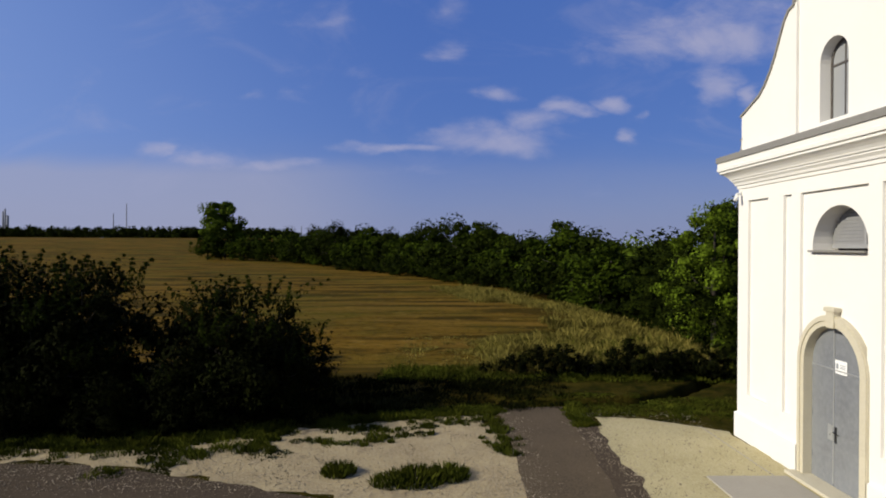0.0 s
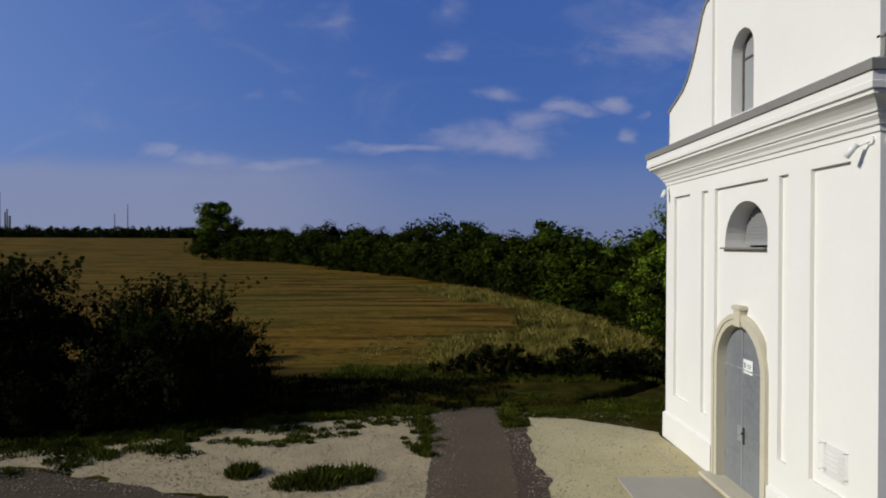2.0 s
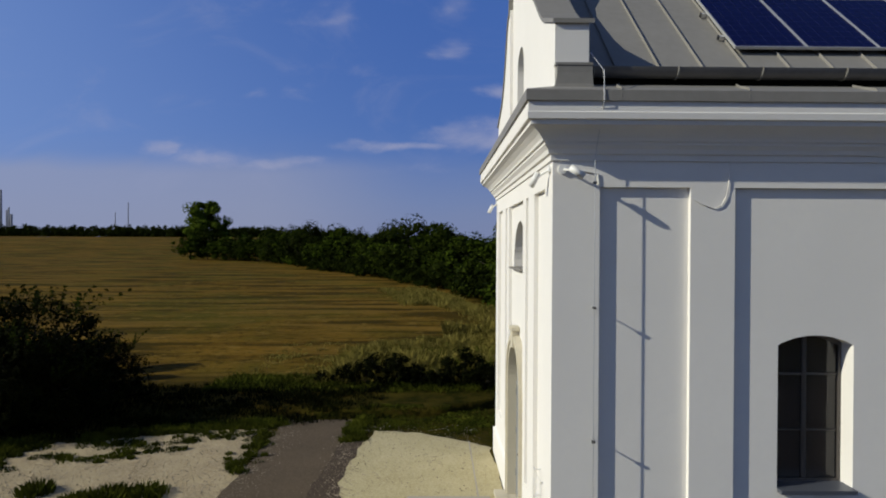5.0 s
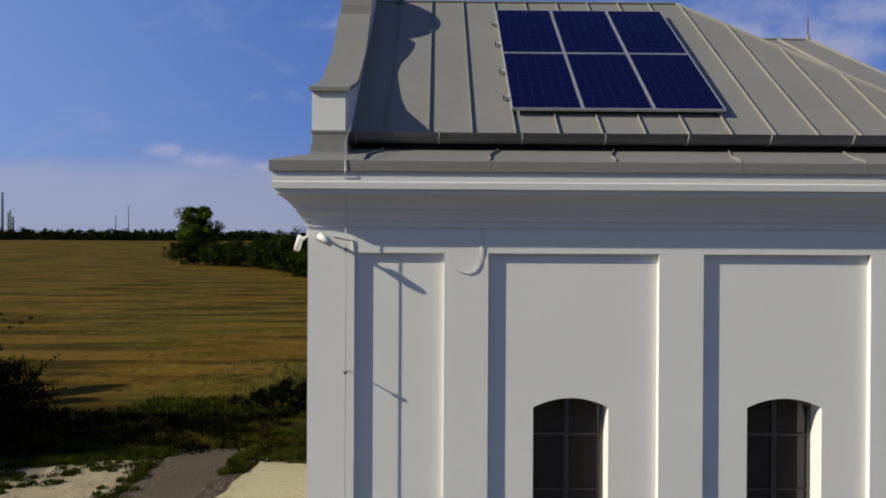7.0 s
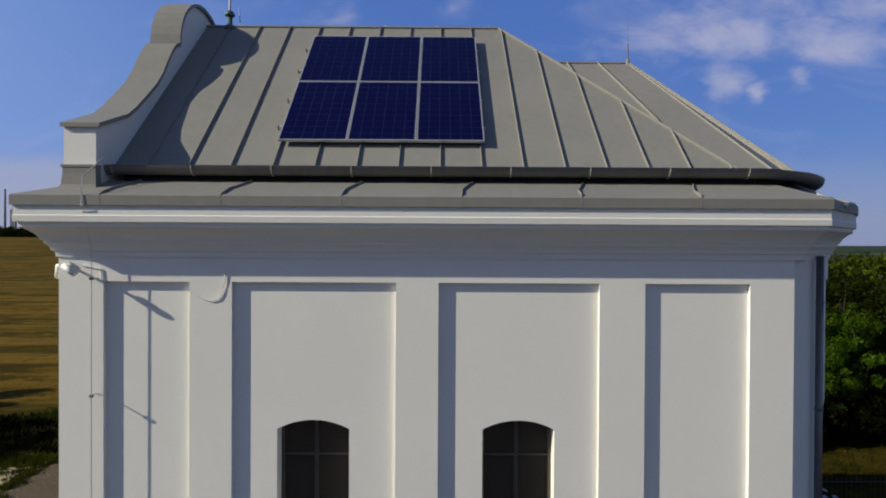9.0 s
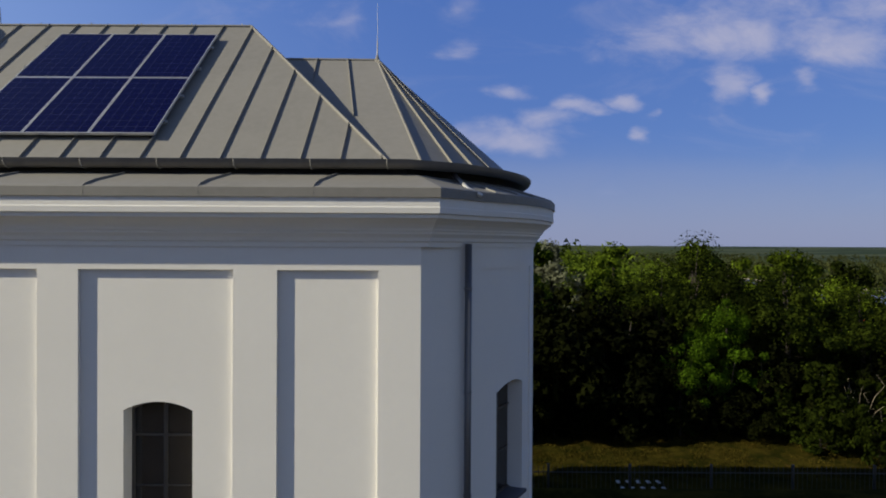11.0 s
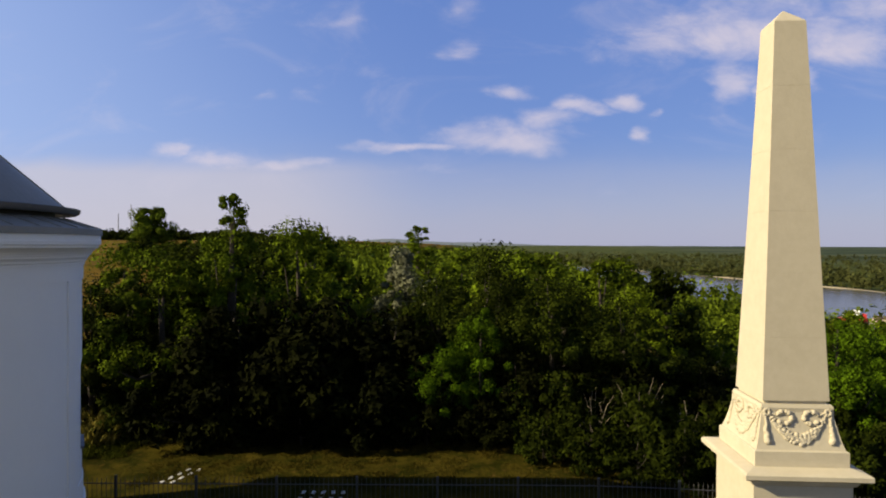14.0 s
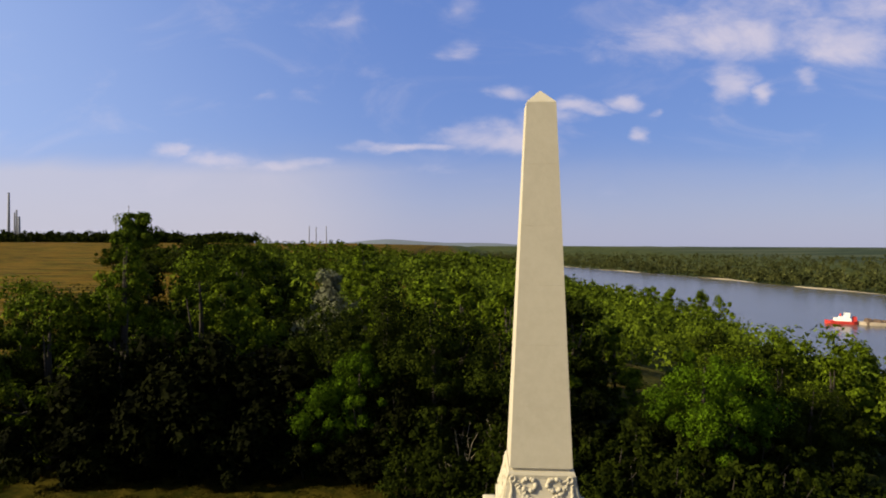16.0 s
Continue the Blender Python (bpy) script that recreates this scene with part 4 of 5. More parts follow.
    t = copy_thing(kinds[4 if (x * 3 + y) % 2 < 1.2 else 5], pose(x, y, z, 0, 0, rng.uniform(0, 360)))
    h = (top - z) / 7.8
    t.scale = (max(0.9, 0.8 * h), max(0.9, 0.8 * h), h) if y < 100 else (1.9, 1.9, h)

# hedgerow along the field
HEDGE = [(-74, 167), (-50, 157), (-31, 119), (-13, 89), (-7.7, 76), (-0.8, 55), (3.1, 37.6), (7, 28)]
hedge_tree = make_tree("hedge_tree", 21, 8.0, 4.2, 64, 7000, 0.335, LEAF_HEDGE, base=0.03, label="dark green hedgerow tree at the field's edge", category="tree", group="hedgerow trees")
hedge_two = make_tree("hedge_tree", 22, 7.5, 4.0, 64, 7000, 0.335, LEAF_MID, base=0.03, label="green hedgerow tree at the field's edge", category="tree", group="hedgerow trees")
pts = []
for (x0, y0), (x1, y1) in zip(HEDGE, HEDGE[1:]):
    n = max(2, int(math.hypot(x1 - x0, y1 - y0) / 5.0))
    pts += [(x0 + (x1 - x0) * i / n, y0 + (y1 - y0) * i / n) for i in range(n)]
for i, (x, y) in enumerate(pts):
    x, y = x + 4.0 + rng.uniform(-1, 1), y + 2.6 + rng.uniform(-1.5, 1.5)
    s = rng.uniform(0.88, 1.20) * (1.0 if y > 70 else 0.96)
    m = pose(x, y, ground_z(x, y) - 0.2, 0, 0, rng.uniform(0, 360))
    src = hedge_tree if i % 2 else hedge_two
    if i in (0, 1):
        src.matrix_basis = m @ Matrix.Scale(s, 4)
    else:
        t = copy_thing(src, m)
        t.scale = (s * 1.2, s * 1.2, s * rng.uniform(0.78, 1.05))

for k, (x, y, s) in enumerate(((6.3, 17.0, 0.84), (7.0, 19.6, 1.0), (7.4, 22.6, 0.95), (7.0, 25.4, 0.74), (7.2, 28.4, 0.78), (8.0, 31.2, 0.9))):
    t = copy_thing(kinds[3], pose(x, y, ground_z(x, y) - 0.1, 0, 0, 67 * k))
    t.scale = (s * 1.15, s * 1.15, s * 0.9)
    tagged(t, label="dense green tree at the near end of the hedgerow", group="hedgerow trees")
    for dx, dy, q in ((-1.3, -1.0, 0.55), (0.6, -1.8, 0.55)):
        t = copy_thing(shrub, pose(x + dx, y + dy, ground_z(x + dx, y + dy) - 0.1, 0, 0, 41 * k))
        t.scale = (q * 1.2, q * 1.2, q)
        tagged(t, label="leafy shrub at the foot of the hedgerow", group="hedgerow shrubs")
for i, (x, y) in enumerate(pts):
    if y < 110:
        for k in range(2):
            u, v = x + 0.9 + rng.uniform(-0.8, 1.4) + 2.2 * k, y - 0.4 + rng.uniform(-1.5, 1.5) - 1.6 * k
            t = copy_thing(shrub, pose(u, v, ground_z(u, v) - 0.1, 0, 0, rng.uniform(0, 360)))
            q = rng.uniform(0.75, 1.25) * (1 if y > 60 else 0.8)
            t.scale = (q * 1.3, q * 1.3, q)
            tagged(t, label="leafy shrub at the foot of the hedgerow", group="hedgerow shrubs")

# bushes at the forecourt, their leaves coloured near-black for shade
bush = make_tree("bush", 31, 4.4, 3.0, 90, 13500, 0.155, LEAF_SHADE, base=0.0, label="large bush beside the gravel, its shade put into near-black leaves", category="bush", group="bushes by the forecourt")
sprig_rng = np.random.default_rng(77)
centres = []
for k in range(18):
    a, q = sprig_rng.random() * 6.283, 2.0 * math.sqrt(sprig_rng.random())
    z0 = 3.3 + 0.8 * (1 - (q / 2.6) ** 2)
    lean = sprig_rng.normal(size=2) * 0.10
    for j in range(7):
        centres.append((q * math.cos(a) + lean[0] * j, q * math.sin(a) + lean[1] * j, z0 + 0.15 * j))
centres = np.array(centres)
v, f = leaf_cloud(sprig_rng, centres, np.tile(np.linspace(0.22, 0.06, 7), 18), 1900, 0.10)
# leaf colour lighter than the bush body, so these tips look sunlit
sprigs = new("young_growth", mesh_from("young_growth", v, f, LEAF_HEDGE))
sprigs.parent = bush
tagged(sprigs, label="upright leafy shoots in a lighter leaf colour for sunlit tips")
bush.matrix_basis = pose(-17.1, 9.6, -0.2) @ Matrix.Scale(0.90, 4)
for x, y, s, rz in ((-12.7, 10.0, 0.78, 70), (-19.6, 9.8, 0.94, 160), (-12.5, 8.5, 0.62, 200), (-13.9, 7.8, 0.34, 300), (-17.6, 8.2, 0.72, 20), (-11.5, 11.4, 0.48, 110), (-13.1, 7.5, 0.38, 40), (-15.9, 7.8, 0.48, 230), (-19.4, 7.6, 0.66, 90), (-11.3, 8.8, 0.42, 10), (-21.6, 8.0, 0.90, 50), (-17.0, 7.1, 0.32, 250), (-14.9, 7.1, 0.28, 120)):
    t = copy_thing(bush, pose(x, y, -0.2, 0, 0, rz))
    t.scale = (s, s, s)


# unseen trees added beside the road, to throw shade on the bushes
for k, (x, y, s) in enumerate(((-25.5, 8.6, 1.05), (-26.5, 12.5, 1.15), (-31, 10.0, 1.2), (-24.6, 7.6, 0.85), (-29.5, 6.2, 1.1), (-22.6, 8.4, 0.7))):
    t = copy_thing(kinds[4], pose(x, y, -0.2, 0, 0, 50 * k))
    t.scale = (s, s, s)


# woods: crowns joined, too many to count
def woods(name, seed, spots, height, radius, per, size, mat, label):
    rng = np.random.default_rng(seed)
    allv, allf, base = [], [], 0
    for x, y, z, s in spots:
        c = rng.normal(size=(9, 3))
        c /= np.linalg.norm(c, axis=1)[:, None]
        c = c * (rng.random(9) ** 0.4)[:, None] * np.array([radius, radius, height * 0.42]) * s + np.array([x, y, z + height * 0.52 * s])
        v, f = leaf_cloud(rng, c, np.full(9, radius * 0.42 * s), per, size * s)
        allv.append(v)
        allf.append(f + base)
        base += len(v)
    ob = new(name, mesh_from(name, np.concatenate(allv), np.concatenate(allf), mat))
    return tagged(ob, label=label, category="woods", kind="stuff")


def hedge_x(y):
    for (x0, y0), (x1, y1) in zip(HEDGE, HEDGE[1:]):
        if y1 <= y <= y0:
            return x0 + (x1 - x0) * (y - y0) / (y1 - y0)
    return 9 if y < 28 else -74


near = []
while len(near) < 1350:
    y = 22 + 260 * rng.random() ** 1.5
    x = rng.uniform(-70, 135)
    if x > hedge_x(y) + 7 and (y > 35 or x > 47):
        near.append((x, y, ground_z(x, y), rng.uniform(0.75, 1.1)))
woods("plateau_woods", 41, [p for p in near if p[1] < 75], 7.2, 3.4, 420, 0.34, LEAF_WOODS, "green woods on the plateau and bluff")
woods("distant_woods", 44, [p for p in near if p[1] >= 75], 7.2, 3.4, 120, 0.76, LEAF_WOODS, "green woods reaching along the plateau")
far = []
for i in range(700):
    x, y = rng.uniform(-520, -110), 430 + rng.uniform(-14, 14)
    far.append((x, y, ground_z(x, y) - 2.0, rng.uniform(0.9, 1.3)))
woods("far_tree_line", 42, far, 8.5, 4.0, 110, 1.25, LEAF_HEDGE, "dark line of trees beyond the field")
tall = make_tree("field_tree", 23, 15.5, 4.4, 64, 18000, 0.46, LEAF_WOODS, base=0.03, clump=1.4, label="tall round tree at the hedgerow's end", category="tree")
tall.matrix_basis = pose(-74.0, 188, -0.3) @ Matrix.Scale(1.36, 4)

# ---- river and flood plain ----
BANK = [(470, -600), (440, 0), (430, 350), (421, 590), (378, 892), (265, 1350), (166, 1817), (0, 2300), (-400, 2900)]


def along(path, n):
    out = []
    for (x0, y0), (x1, y1) in zip(path, path[1:]):
        out += [(x0 + (x1 - x0) * i / n, y0 + (y1 - y0) * i / n) for i in range(n)]
    return out + [path[-1]]


WZ = -35.4
fine = along(BANK, 8)
bm = bmesh.new()
rows = []
for i, (x, y) in enumerate(fine):
    wdt = 300 if y < 600 else 300 - 90 * min(1, (y - 600) / 1200)
    rows.append([bm.verts.new((x, y, WZ)), bm.verts.new((x - wdt, y - 0.15 * wdt * min(1, max(0, (y - 300) / 800)), WZ))])
for a, b in zip(rows, rows[1:]):
    bm.faces.new((a[0], a[1], b[1], b[0]))
mesh_object("river", bm, WATER, label="broad grey-blue river", category="river", kind="structure")
bm = bmesh.new()
rows = [[bm.verts.new((x - 3 + 5 * math.sin(i * 1.7), y, WZ + 0.5 * math.sin(i * 2.3) - 0.2)), bm.verts.new((x + 4 + 5 * math.sin(i * 0.9), y, WZ + 0.9 * max(-0.5, math.sin(i * 1.31))))] for i, (x, y) in enumerate(fine)]
for a, b in zip(rows, rows[1:]):
    bm.faces.new((a[0], a[1], b[1], b[0]))
mesh_object("river_bank", bm, SAND, label="pale sandy river bank", category="bank", kind="structure")
flood = []
for i in range(4200):
    j = rng.randrange(len(fine) - 1)
    x, y = fine[j]
    x1, y1 = fine[j + 1]
    t = rng.random()
    d = 6 + 1500 * rng.random() ** 2.6
    flood.append((x + (x1 - x) * t + d, y + (y1 - y) * t + 0.3 * d, -36, rng.uniform(0.5, 1.35)))
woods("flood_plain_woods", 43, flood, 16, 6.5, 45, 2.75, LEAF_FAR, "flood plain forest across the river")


# ---- windows and doors of the chapel ----
def side_window(u0, u1, y, m, sill_z=1.85, spring=3.64, rise=0.12):
    """A dark casement: frame, cross bars, two glass halves, sheet sill. Built in the wall's plane and placed by m."""
    c = (u0 + u1) / 2
    outer = arched(u0, u1, sill_z, spring, rise)
    inner = arched(u0 + 0.04, u1 - 0.04, sill_z + 0.04, spring - 0.04, rise)
    win = part("window", slab(outer, [inner], 0.07, m @ Matrix.Translation((0, y, 0)) @ SIDE), FRAME, chapel, "dark brown window frame")
    for lo, hi in (((c - 0.026, y + 0.002, sill_z + 0.05), (c - 0.004, y + 0.06, spring + rise - 0.05)), ((c + 0.004, y + 0.002, sill_z + 0.05), (c + 0.026, y + 0.06, spring + rise - 0.05)), ((u0 + 0.05, y + 0.004, 3.22), (u1 - 0.05, y + 0.055, 3.245)),
                   ((u0 + 0.05, y + 0.012, 2.505), (u1 - 0.05, y + 0.04, 2.52))):
        bar = boxes((lo, hi))
        bmesh.ops.transform(bar, matrix=m, verts=bar.verts[:])
        part("glazing_bar", bar, FRAME, win)
    part("pane", slab(inner, [], 0.008, m @ Matrix.Translation((0, y + 0.03, 0)) @ SIDE), GLASS, win, "dark window pane")
    sill = boxes(((u0 + 0.005, -0.045, sill_z - 0.035), (u1 - 0.005, y, sill_z + 0.012)))
    bmesh.ops.transform(sill, matrix=m, verts=sill.verts[:])
    part("sill", sill, SILL, win, "blue-grey sheet metal sill")


I4 = Matrix()
side_window(2.83, 3.78, 0.30, I4)
side_window(5.54, 6.49, 0.30, I4)
for w in TW:
    m = Matrix.Translation((CX, AY, 0)) @ Matrix.Rotation(w + math.pi / 2, 4, "Z") @ Matrix.Translation((0, -R + 0.03, 0))
    side_window(-0.53, 0.53, 0.26, m, 1.8, 3.6, 0.13)

SLAT = material("grey_slats", (0.30, 0.30, 0.305), 0.6, second=(0.25, 0.25, 0.26), scale=5)
# lunette over the door: frame, bars, slats and glass
lunette = part("lunette", slab(LUN, [arched(2.71, 4.13, 4.52, 4.54, 0.75, 20)], 0.06, Matrix.Translation((0.40, 0, 0)) @ FRONT), SLAT, chapel, "grey lunette frame")
part("lunette_post", boxes(((0.395, 3.17, 4.5), (0.455, 3.23, 5.25)), bevel=0.006), SLAT, lunette)
part("lunette_rail", boxes(((0.39, 2.72, 4.50), (0.45, 4.12, 4.57)), bevel=0.006), SLAT, lunette)
part("lunette_pane", slab(arched(2.71, 4.13, 4.52, 4.54, 0.75, 20), [], 0.008, Matrix.Translation((0.44, 0, 0)) @ FRONT), SKY_GLASS, lunette)
for i in range(9):
    z = 4.60 + 0.065 * i
    hi = 3.42 + math.sqrt(max(0.01, 0.75 ** 2 - (z - 4.54) ** 2)) - 0.02
    bm = boxes(((-0.031, 3.24, -0.003), (0.031, hi, 0.003)))
    bmesh.ops.transform(bm, matrix=Matrix.Translation((0.425, 0, z)) @ Matrix.Rotation(radians(72), 4, "Y"), verts=bm.verts[:])
    part("lunette_slat", bm, SLAT, lunette)
part("lunette_sill", boxes(((-0.035, 2.63, 4.425), (0.4, 4.21, 4.462)), bevel=0.008), ZINC, lunette)
# gable window
gable_window = part("gable_window", slab(arched(AX - 0.27, AX + 0.55, 6.90, 8.02, 0.41), [arched(AX - 0.22, AX + 0.50, 6.96, 8.02, 0.36)], 0.05, Matrix.Translation((0.30, 0, 0)) @ FRONT), FRAME, chapel)
part("gable_window_bars", boxes(((0.305, AX - 0.23, 7.95), (0.335, AX + 0.51, 7.99)), ((0.306, AX + 0.125, 6.95), (0.334, AX + 0.155, 8.36))), FRAME, gable_window)
part("gable_window_pane", slab(arched(AX - 0.22, AX + 0.50, 6.96, 8.02, 0.36), [], 0.008, Matrix.Translation((0.32, 0, 0)) @ FRONT), SKY_GLASS, gable_window)
part("gable_window_sill", boxes(((0.10, AX - 0.26, 6.885), (0.30, AX + 0.54, 6.912)), bevel=0.006), WHITE, gable_window)

# doorway: stone surround with keystone, threshold, double steel door
part("door_surround", slab(arched(AX - 1.0, AX + 1.0, 0.0, 2.27, 1.0, 24), [arched(AX - 0.8, AX + 0.8, 0.004, 2.27, 0.8, 24)], 0.33, Matrix.Translation((-0.035, 0, 0)) @ FRONT), STONE, chapel, "beige stone door surround")
part("surround_moulding", slab(arched(AX - 0.985, AX + 0.985, 0.08, 2.27, 0.985, 24), [arched(AX - 0.90, AX + 0.90, 0.081, 2.27, 0.90, 24)], 0.03, Matrix.Translation((-0.055, 0, 0)) @ FRONT), STONE, chapel)
part("keystone", boxes(((-0.075, AX - 0.15, 3.04), (0.06, AX + 0.07, 3.36)), ((-0.095, AX - 0.19, 3.34), (0.06, AX + 0.11, 3.42)), bevel=0.012), STONE, chapel)
part("threshold", boxes(((-0.27, AX - 1.04, -0.05), (0.30, AX + 1.04, 0.075)), bevel=0.012), STONE, chapel)
door = empty("door_1", label="arched grey steel double door, closed", category="door")
MEET = AX + 0.12     # where the two leaves meet
for y0, y1 in ((AX - 0.796, MEET - 0.005), (MEET + 0.005, AX + 0.796)):
    leaf = part("door_leaf", boxes(((0.235, y0, 0.08), (0.285, y1, 2.235)), bevel=0.006), DOOR, door)
    edge = y0 + 0.03 if y0 < AX - 0.5 else y1 - 0.03
    for z in (0.45, 1.25, 2.0):
        part("hinge", tube([(0.232, edge, z), (0.232, edge, z + 0.13)], 0.011, 8), DOOR, leaf)
part("fanlight_panel", slab(arched(AX - 0.796, AX + 0.796, 2.265, 2.27, 0.796, 24), [], 0.045, Matrix.Translation((0.24, 0, 0)) @ FRONT), DOOR, door)
part("transom", boxes(((0.222, AX - 0.794, 2.238), (0.288, AX + 0.794, 2.264)), bevel=0.005), STEEL, door, "bright steel strip")
part("meeting_bar", boxes(((0.220, MEET - 0.014, 0.13), (0.24, MEET + 0.014, 3.02)), bevel=0.005), STEEL, door, "bright steel strip")
part("lock_plate", boxes(((0.226, MEET + 0.03, 0.92), (0.236, MEET + 0.17, 1.20)), bevel=0.003), STEEL, door)
part("keyhole", tube([(0.228, MEET + 0.10, 1.02), (0.222, MEET + 0.10, 1.02)], 0.014, 8), BLACK, door)
part("handle_plate", boxes(((0.218, MEET - 0.085, 0.90), (0.232, MEET - 0.03, 1.20)), bevel=0.004), BLACK, door, "black handle plate")
part("handle", tube([(0.22, MEET - 0.06, 1.1), (0.17, MEET - 0.06, 1.1), (0.165, MEET - 0.08, 1.1), (0.165, MEET - 0.17, 1.1)], 0.011, 8), BLACK, door)
notice = empty("notice", label="white printed notice on the grey door", category="notice")
part("sheet", boxes(((0.222, MEET - 0.37, 2.20), (0.2245, MEET - 0.04, 2.45))), PAPER, notice)
part("print_bar", boxes(((0.2205, MEET - 0.13, 2.29), (0.2222, MEET - 0.07, 2.39))), PRINT, notice)
for k in range(3):
    part("print_bar", boxes(((0.2205, MEET - 0.32, 2.30 + 0.03 * k), (0.2222, MEET - 0.17, 2.313 + 0.03 * k))), PRINT, notice)

door.location = (-0.10, 0, 0)
notice.location = (-0.10, 0, 0)
plaque = empty("wall_plaque", label="clear glass wall plaque on four metal studs", category="plaque")
PLATE = material("clear_plate", (0.80, 0.81, 0.83), 0.12)
PLATE.node_tree.nodes["Principled BSDF"].inputs["Alpha"].default_value = 0.13
part("plate", boxes(((-0.03, 0.56, 1.31), (-0.022, 1.15, 1.75)), bevel=0.002), PLATE, plaque)
for y in (0.60, 1.11):
    for z in (1.35, 1.71):
        part("stud", tube([(0.07, y, z), (-0.036, y, z)], 0.010, 8), ALU, plaque)
ETCHED = material("etched_text", (0.77, 0.76, 0.75), 0.6)
for k in range(4):
    part("text_bar", boxes(((-0.0325, 0.70, 1.42 + 0.07 * k), (-0.0305, 1.02 - 0.05 * (k % 2), 1.430 + 0.07 * k))), ETCHED, plaque)

# ---- solar panels ----
slope = math.atan2(RZ - EZ, RY - EY)
PANELS = Matrix.Translation((2.63, 0.82, 7.575)) @ Matrix.Rotation(slope, 4, "X")
PW, PH = 0.982, 1.733
panel = empty("solar_panel", label="dark blue solar panel in an aluminium frame", category="solar panel", group="solar panels on the roof")
part("backing", boxes(((0.01, 0.01, -0.03), (PW - 0.01, PH - 0.01, 0.0))), CELL, panel)
part("frame", slab(rect(0, 0, PW, PH), [rect(0.016, 0.016, PW - 0.016, PH - 0.016)], 0.04, Matrix.Translation((0, 0, -0.035))), ALU, panel, "aluminium frame")
for k in range(1, 6):
    part("busbar", boxes(((0.016 + k * (PW - 0.032) / 6 - 0.003, 0.03, 0.0003), (0.016 + k * (PW - 0.032) / 6 + 0.003, PH - 0.03, 0.0012))), BUSBAR, panel)
for k in range(1, 10):
    part("cell_gap", boxes(((0.03, 0.016 + k * (PH - 0.032) / 10 - 0.0025, 0.0002), (PW - 0.03, 0.016 + k * (PH - 0.032) / 10 + 0.0025, 0.0010))), BUSBAR, panel)
panel.matrix_basis = PANELS
for i in range(3):
    for j in range(2):
        if i or j:
            copy_thing(panel, PANELS @ Matrix.Translation((i * (PW + 0.012), j * (PH + 0.014), 0)))
rack = empty("panel_rack", label="aluminium mounting rails under the solar panels", category="rack")
for v in (0.42, 1.22, 2.20, 3.02):
    part("rail", boxes(((-0.07, v - 0.02, -0.085), (3 * PW + 0.07, v + 0.02, -0.036))), ALU, rack)
    part("rail_end", boxes(((-0.085, v - 0.024, -0.09), (-0.071, v + 0.024, -0.03))), BLACK, rack)
    for u in (0.1, 1.0, 1.95, 2.8):
        part("foot", boxes(((u - 0.02, v - 0.03, -0.13), (u + 0.02, v + 0.03, -0.086))), ALU, rack)
rack.matrix_basis = PANELS

# ---- security cameras, lightning conductor, downpipe, finial ----
def security_camera(at, direction, arm_from):
    cam_thing = empty("security_camera", label="white bullet security camera under the cornice", category="security camera", group="security cameras")
    at, d = Vector(at), Vector(direction).normalized()
    part("housing", tube([at - d * 0.09, at + d * 0.09], 0.036, 12), WHITE, cam_thing, "", True)
    part("sun_hood", tube([at + Vector((0, 0, 0.012)) - d * 0.08, at + Vector((0, 0, 0.008)) + d * 0.115], 0.040, 12), WHITE, cam_thing, "", True)
    part("lens", tube([at + d * 0.09, at + d * 0.094], 0.026, 10), BLACK, cam_thing)
    a = Vector(arm_from)
    part("arm", tube([a, (a + at) / 2 + Vector((0, 0, 0.01)), at], 0.016, 8), WHITE, cam_thing)
    out = Vector((-1, 0, 0)) if abs(a.x) < abs(a.y) + 0.0 and a.x < 0.02 and a.y > 0.1 else Vector((0, -1, 0))
    part("mount", tube([a - out * 0.03, a + out * 0.03], 0.055, 14), WHITE, cam_thing)


security_camera((0.24, -0.20, 5.74), (0.80, -0.15, -0.55), (0.12, 0.0, 5.79))
security_camera((-0.17, 0.27, 5.70), (-0.30, 0.40, -0.70), (0.0, 0.14, 5.81))
security_camera((-0.15, 6.80, 5.70), (-0.4, -0.25, -0.75), (0.0, 6.88, 5.82))
cable = empty("camera_cable", label="thin white cable looped along the wall under the cornice", category="cable")
part("cable_run", tube([(0.30, -0.012, 5.79), (0.55, -0.012, 5.74), (0.56, -0.012, 5.60)], 0.008, 6), WHITE, cable)
part("cable_loop", tube([(1.72, -0.012, 5.44), (1.85, -0.014, 5.37), (1.98, -0.014, 5.33), (2.07, -0.014, 5.36), (2.12, -0.014, 5.44), (2.16, -0.014, 5.60), (2.18, -0.012, 5.90)], 0.006, 6), PLASTER, cable)
conductor = empty("lightning_conductor", label="thin lightning conductor wire clipped to the wall", category="lightning conductor")
part("wire", tube([(0.50, 0.33, 7.28), (0.52, 0.25, 7.3), (0.52, -0.38, 6.9), (0.52, -0.40, 6.55), (0.50, -0.15, 6.05), (0.49, -0.12, 5.9), (0.49, -0.12, 0.1)], 0.006, 6), ALU, conductor)
for z in (5.62, 4.11, 2.49, 0.9):
    part("clip", tube([(0.49, 0.02, z + 0.01), (0.49, -0.13, z)], 0.008, 6), ALU, conductor)
    part("clamp", boxes(((0.47, -0.14, z - 0.015), (0.51, -0.10, z + 0.015))), GUTTER, conductor)
ppx, ppy = ARC[0][0] + 0.05, ARC[0][1] - 0.08
downpipe = empty("downpipe", label="dark grey metal downpipe beside the rounded chancel", category="downpipe")
part("pipe", tube([(ppx, ppy, 5.95), (ppx, ppy, 0.05)], 0.05, 12), PIPE, downpipe, "", True)
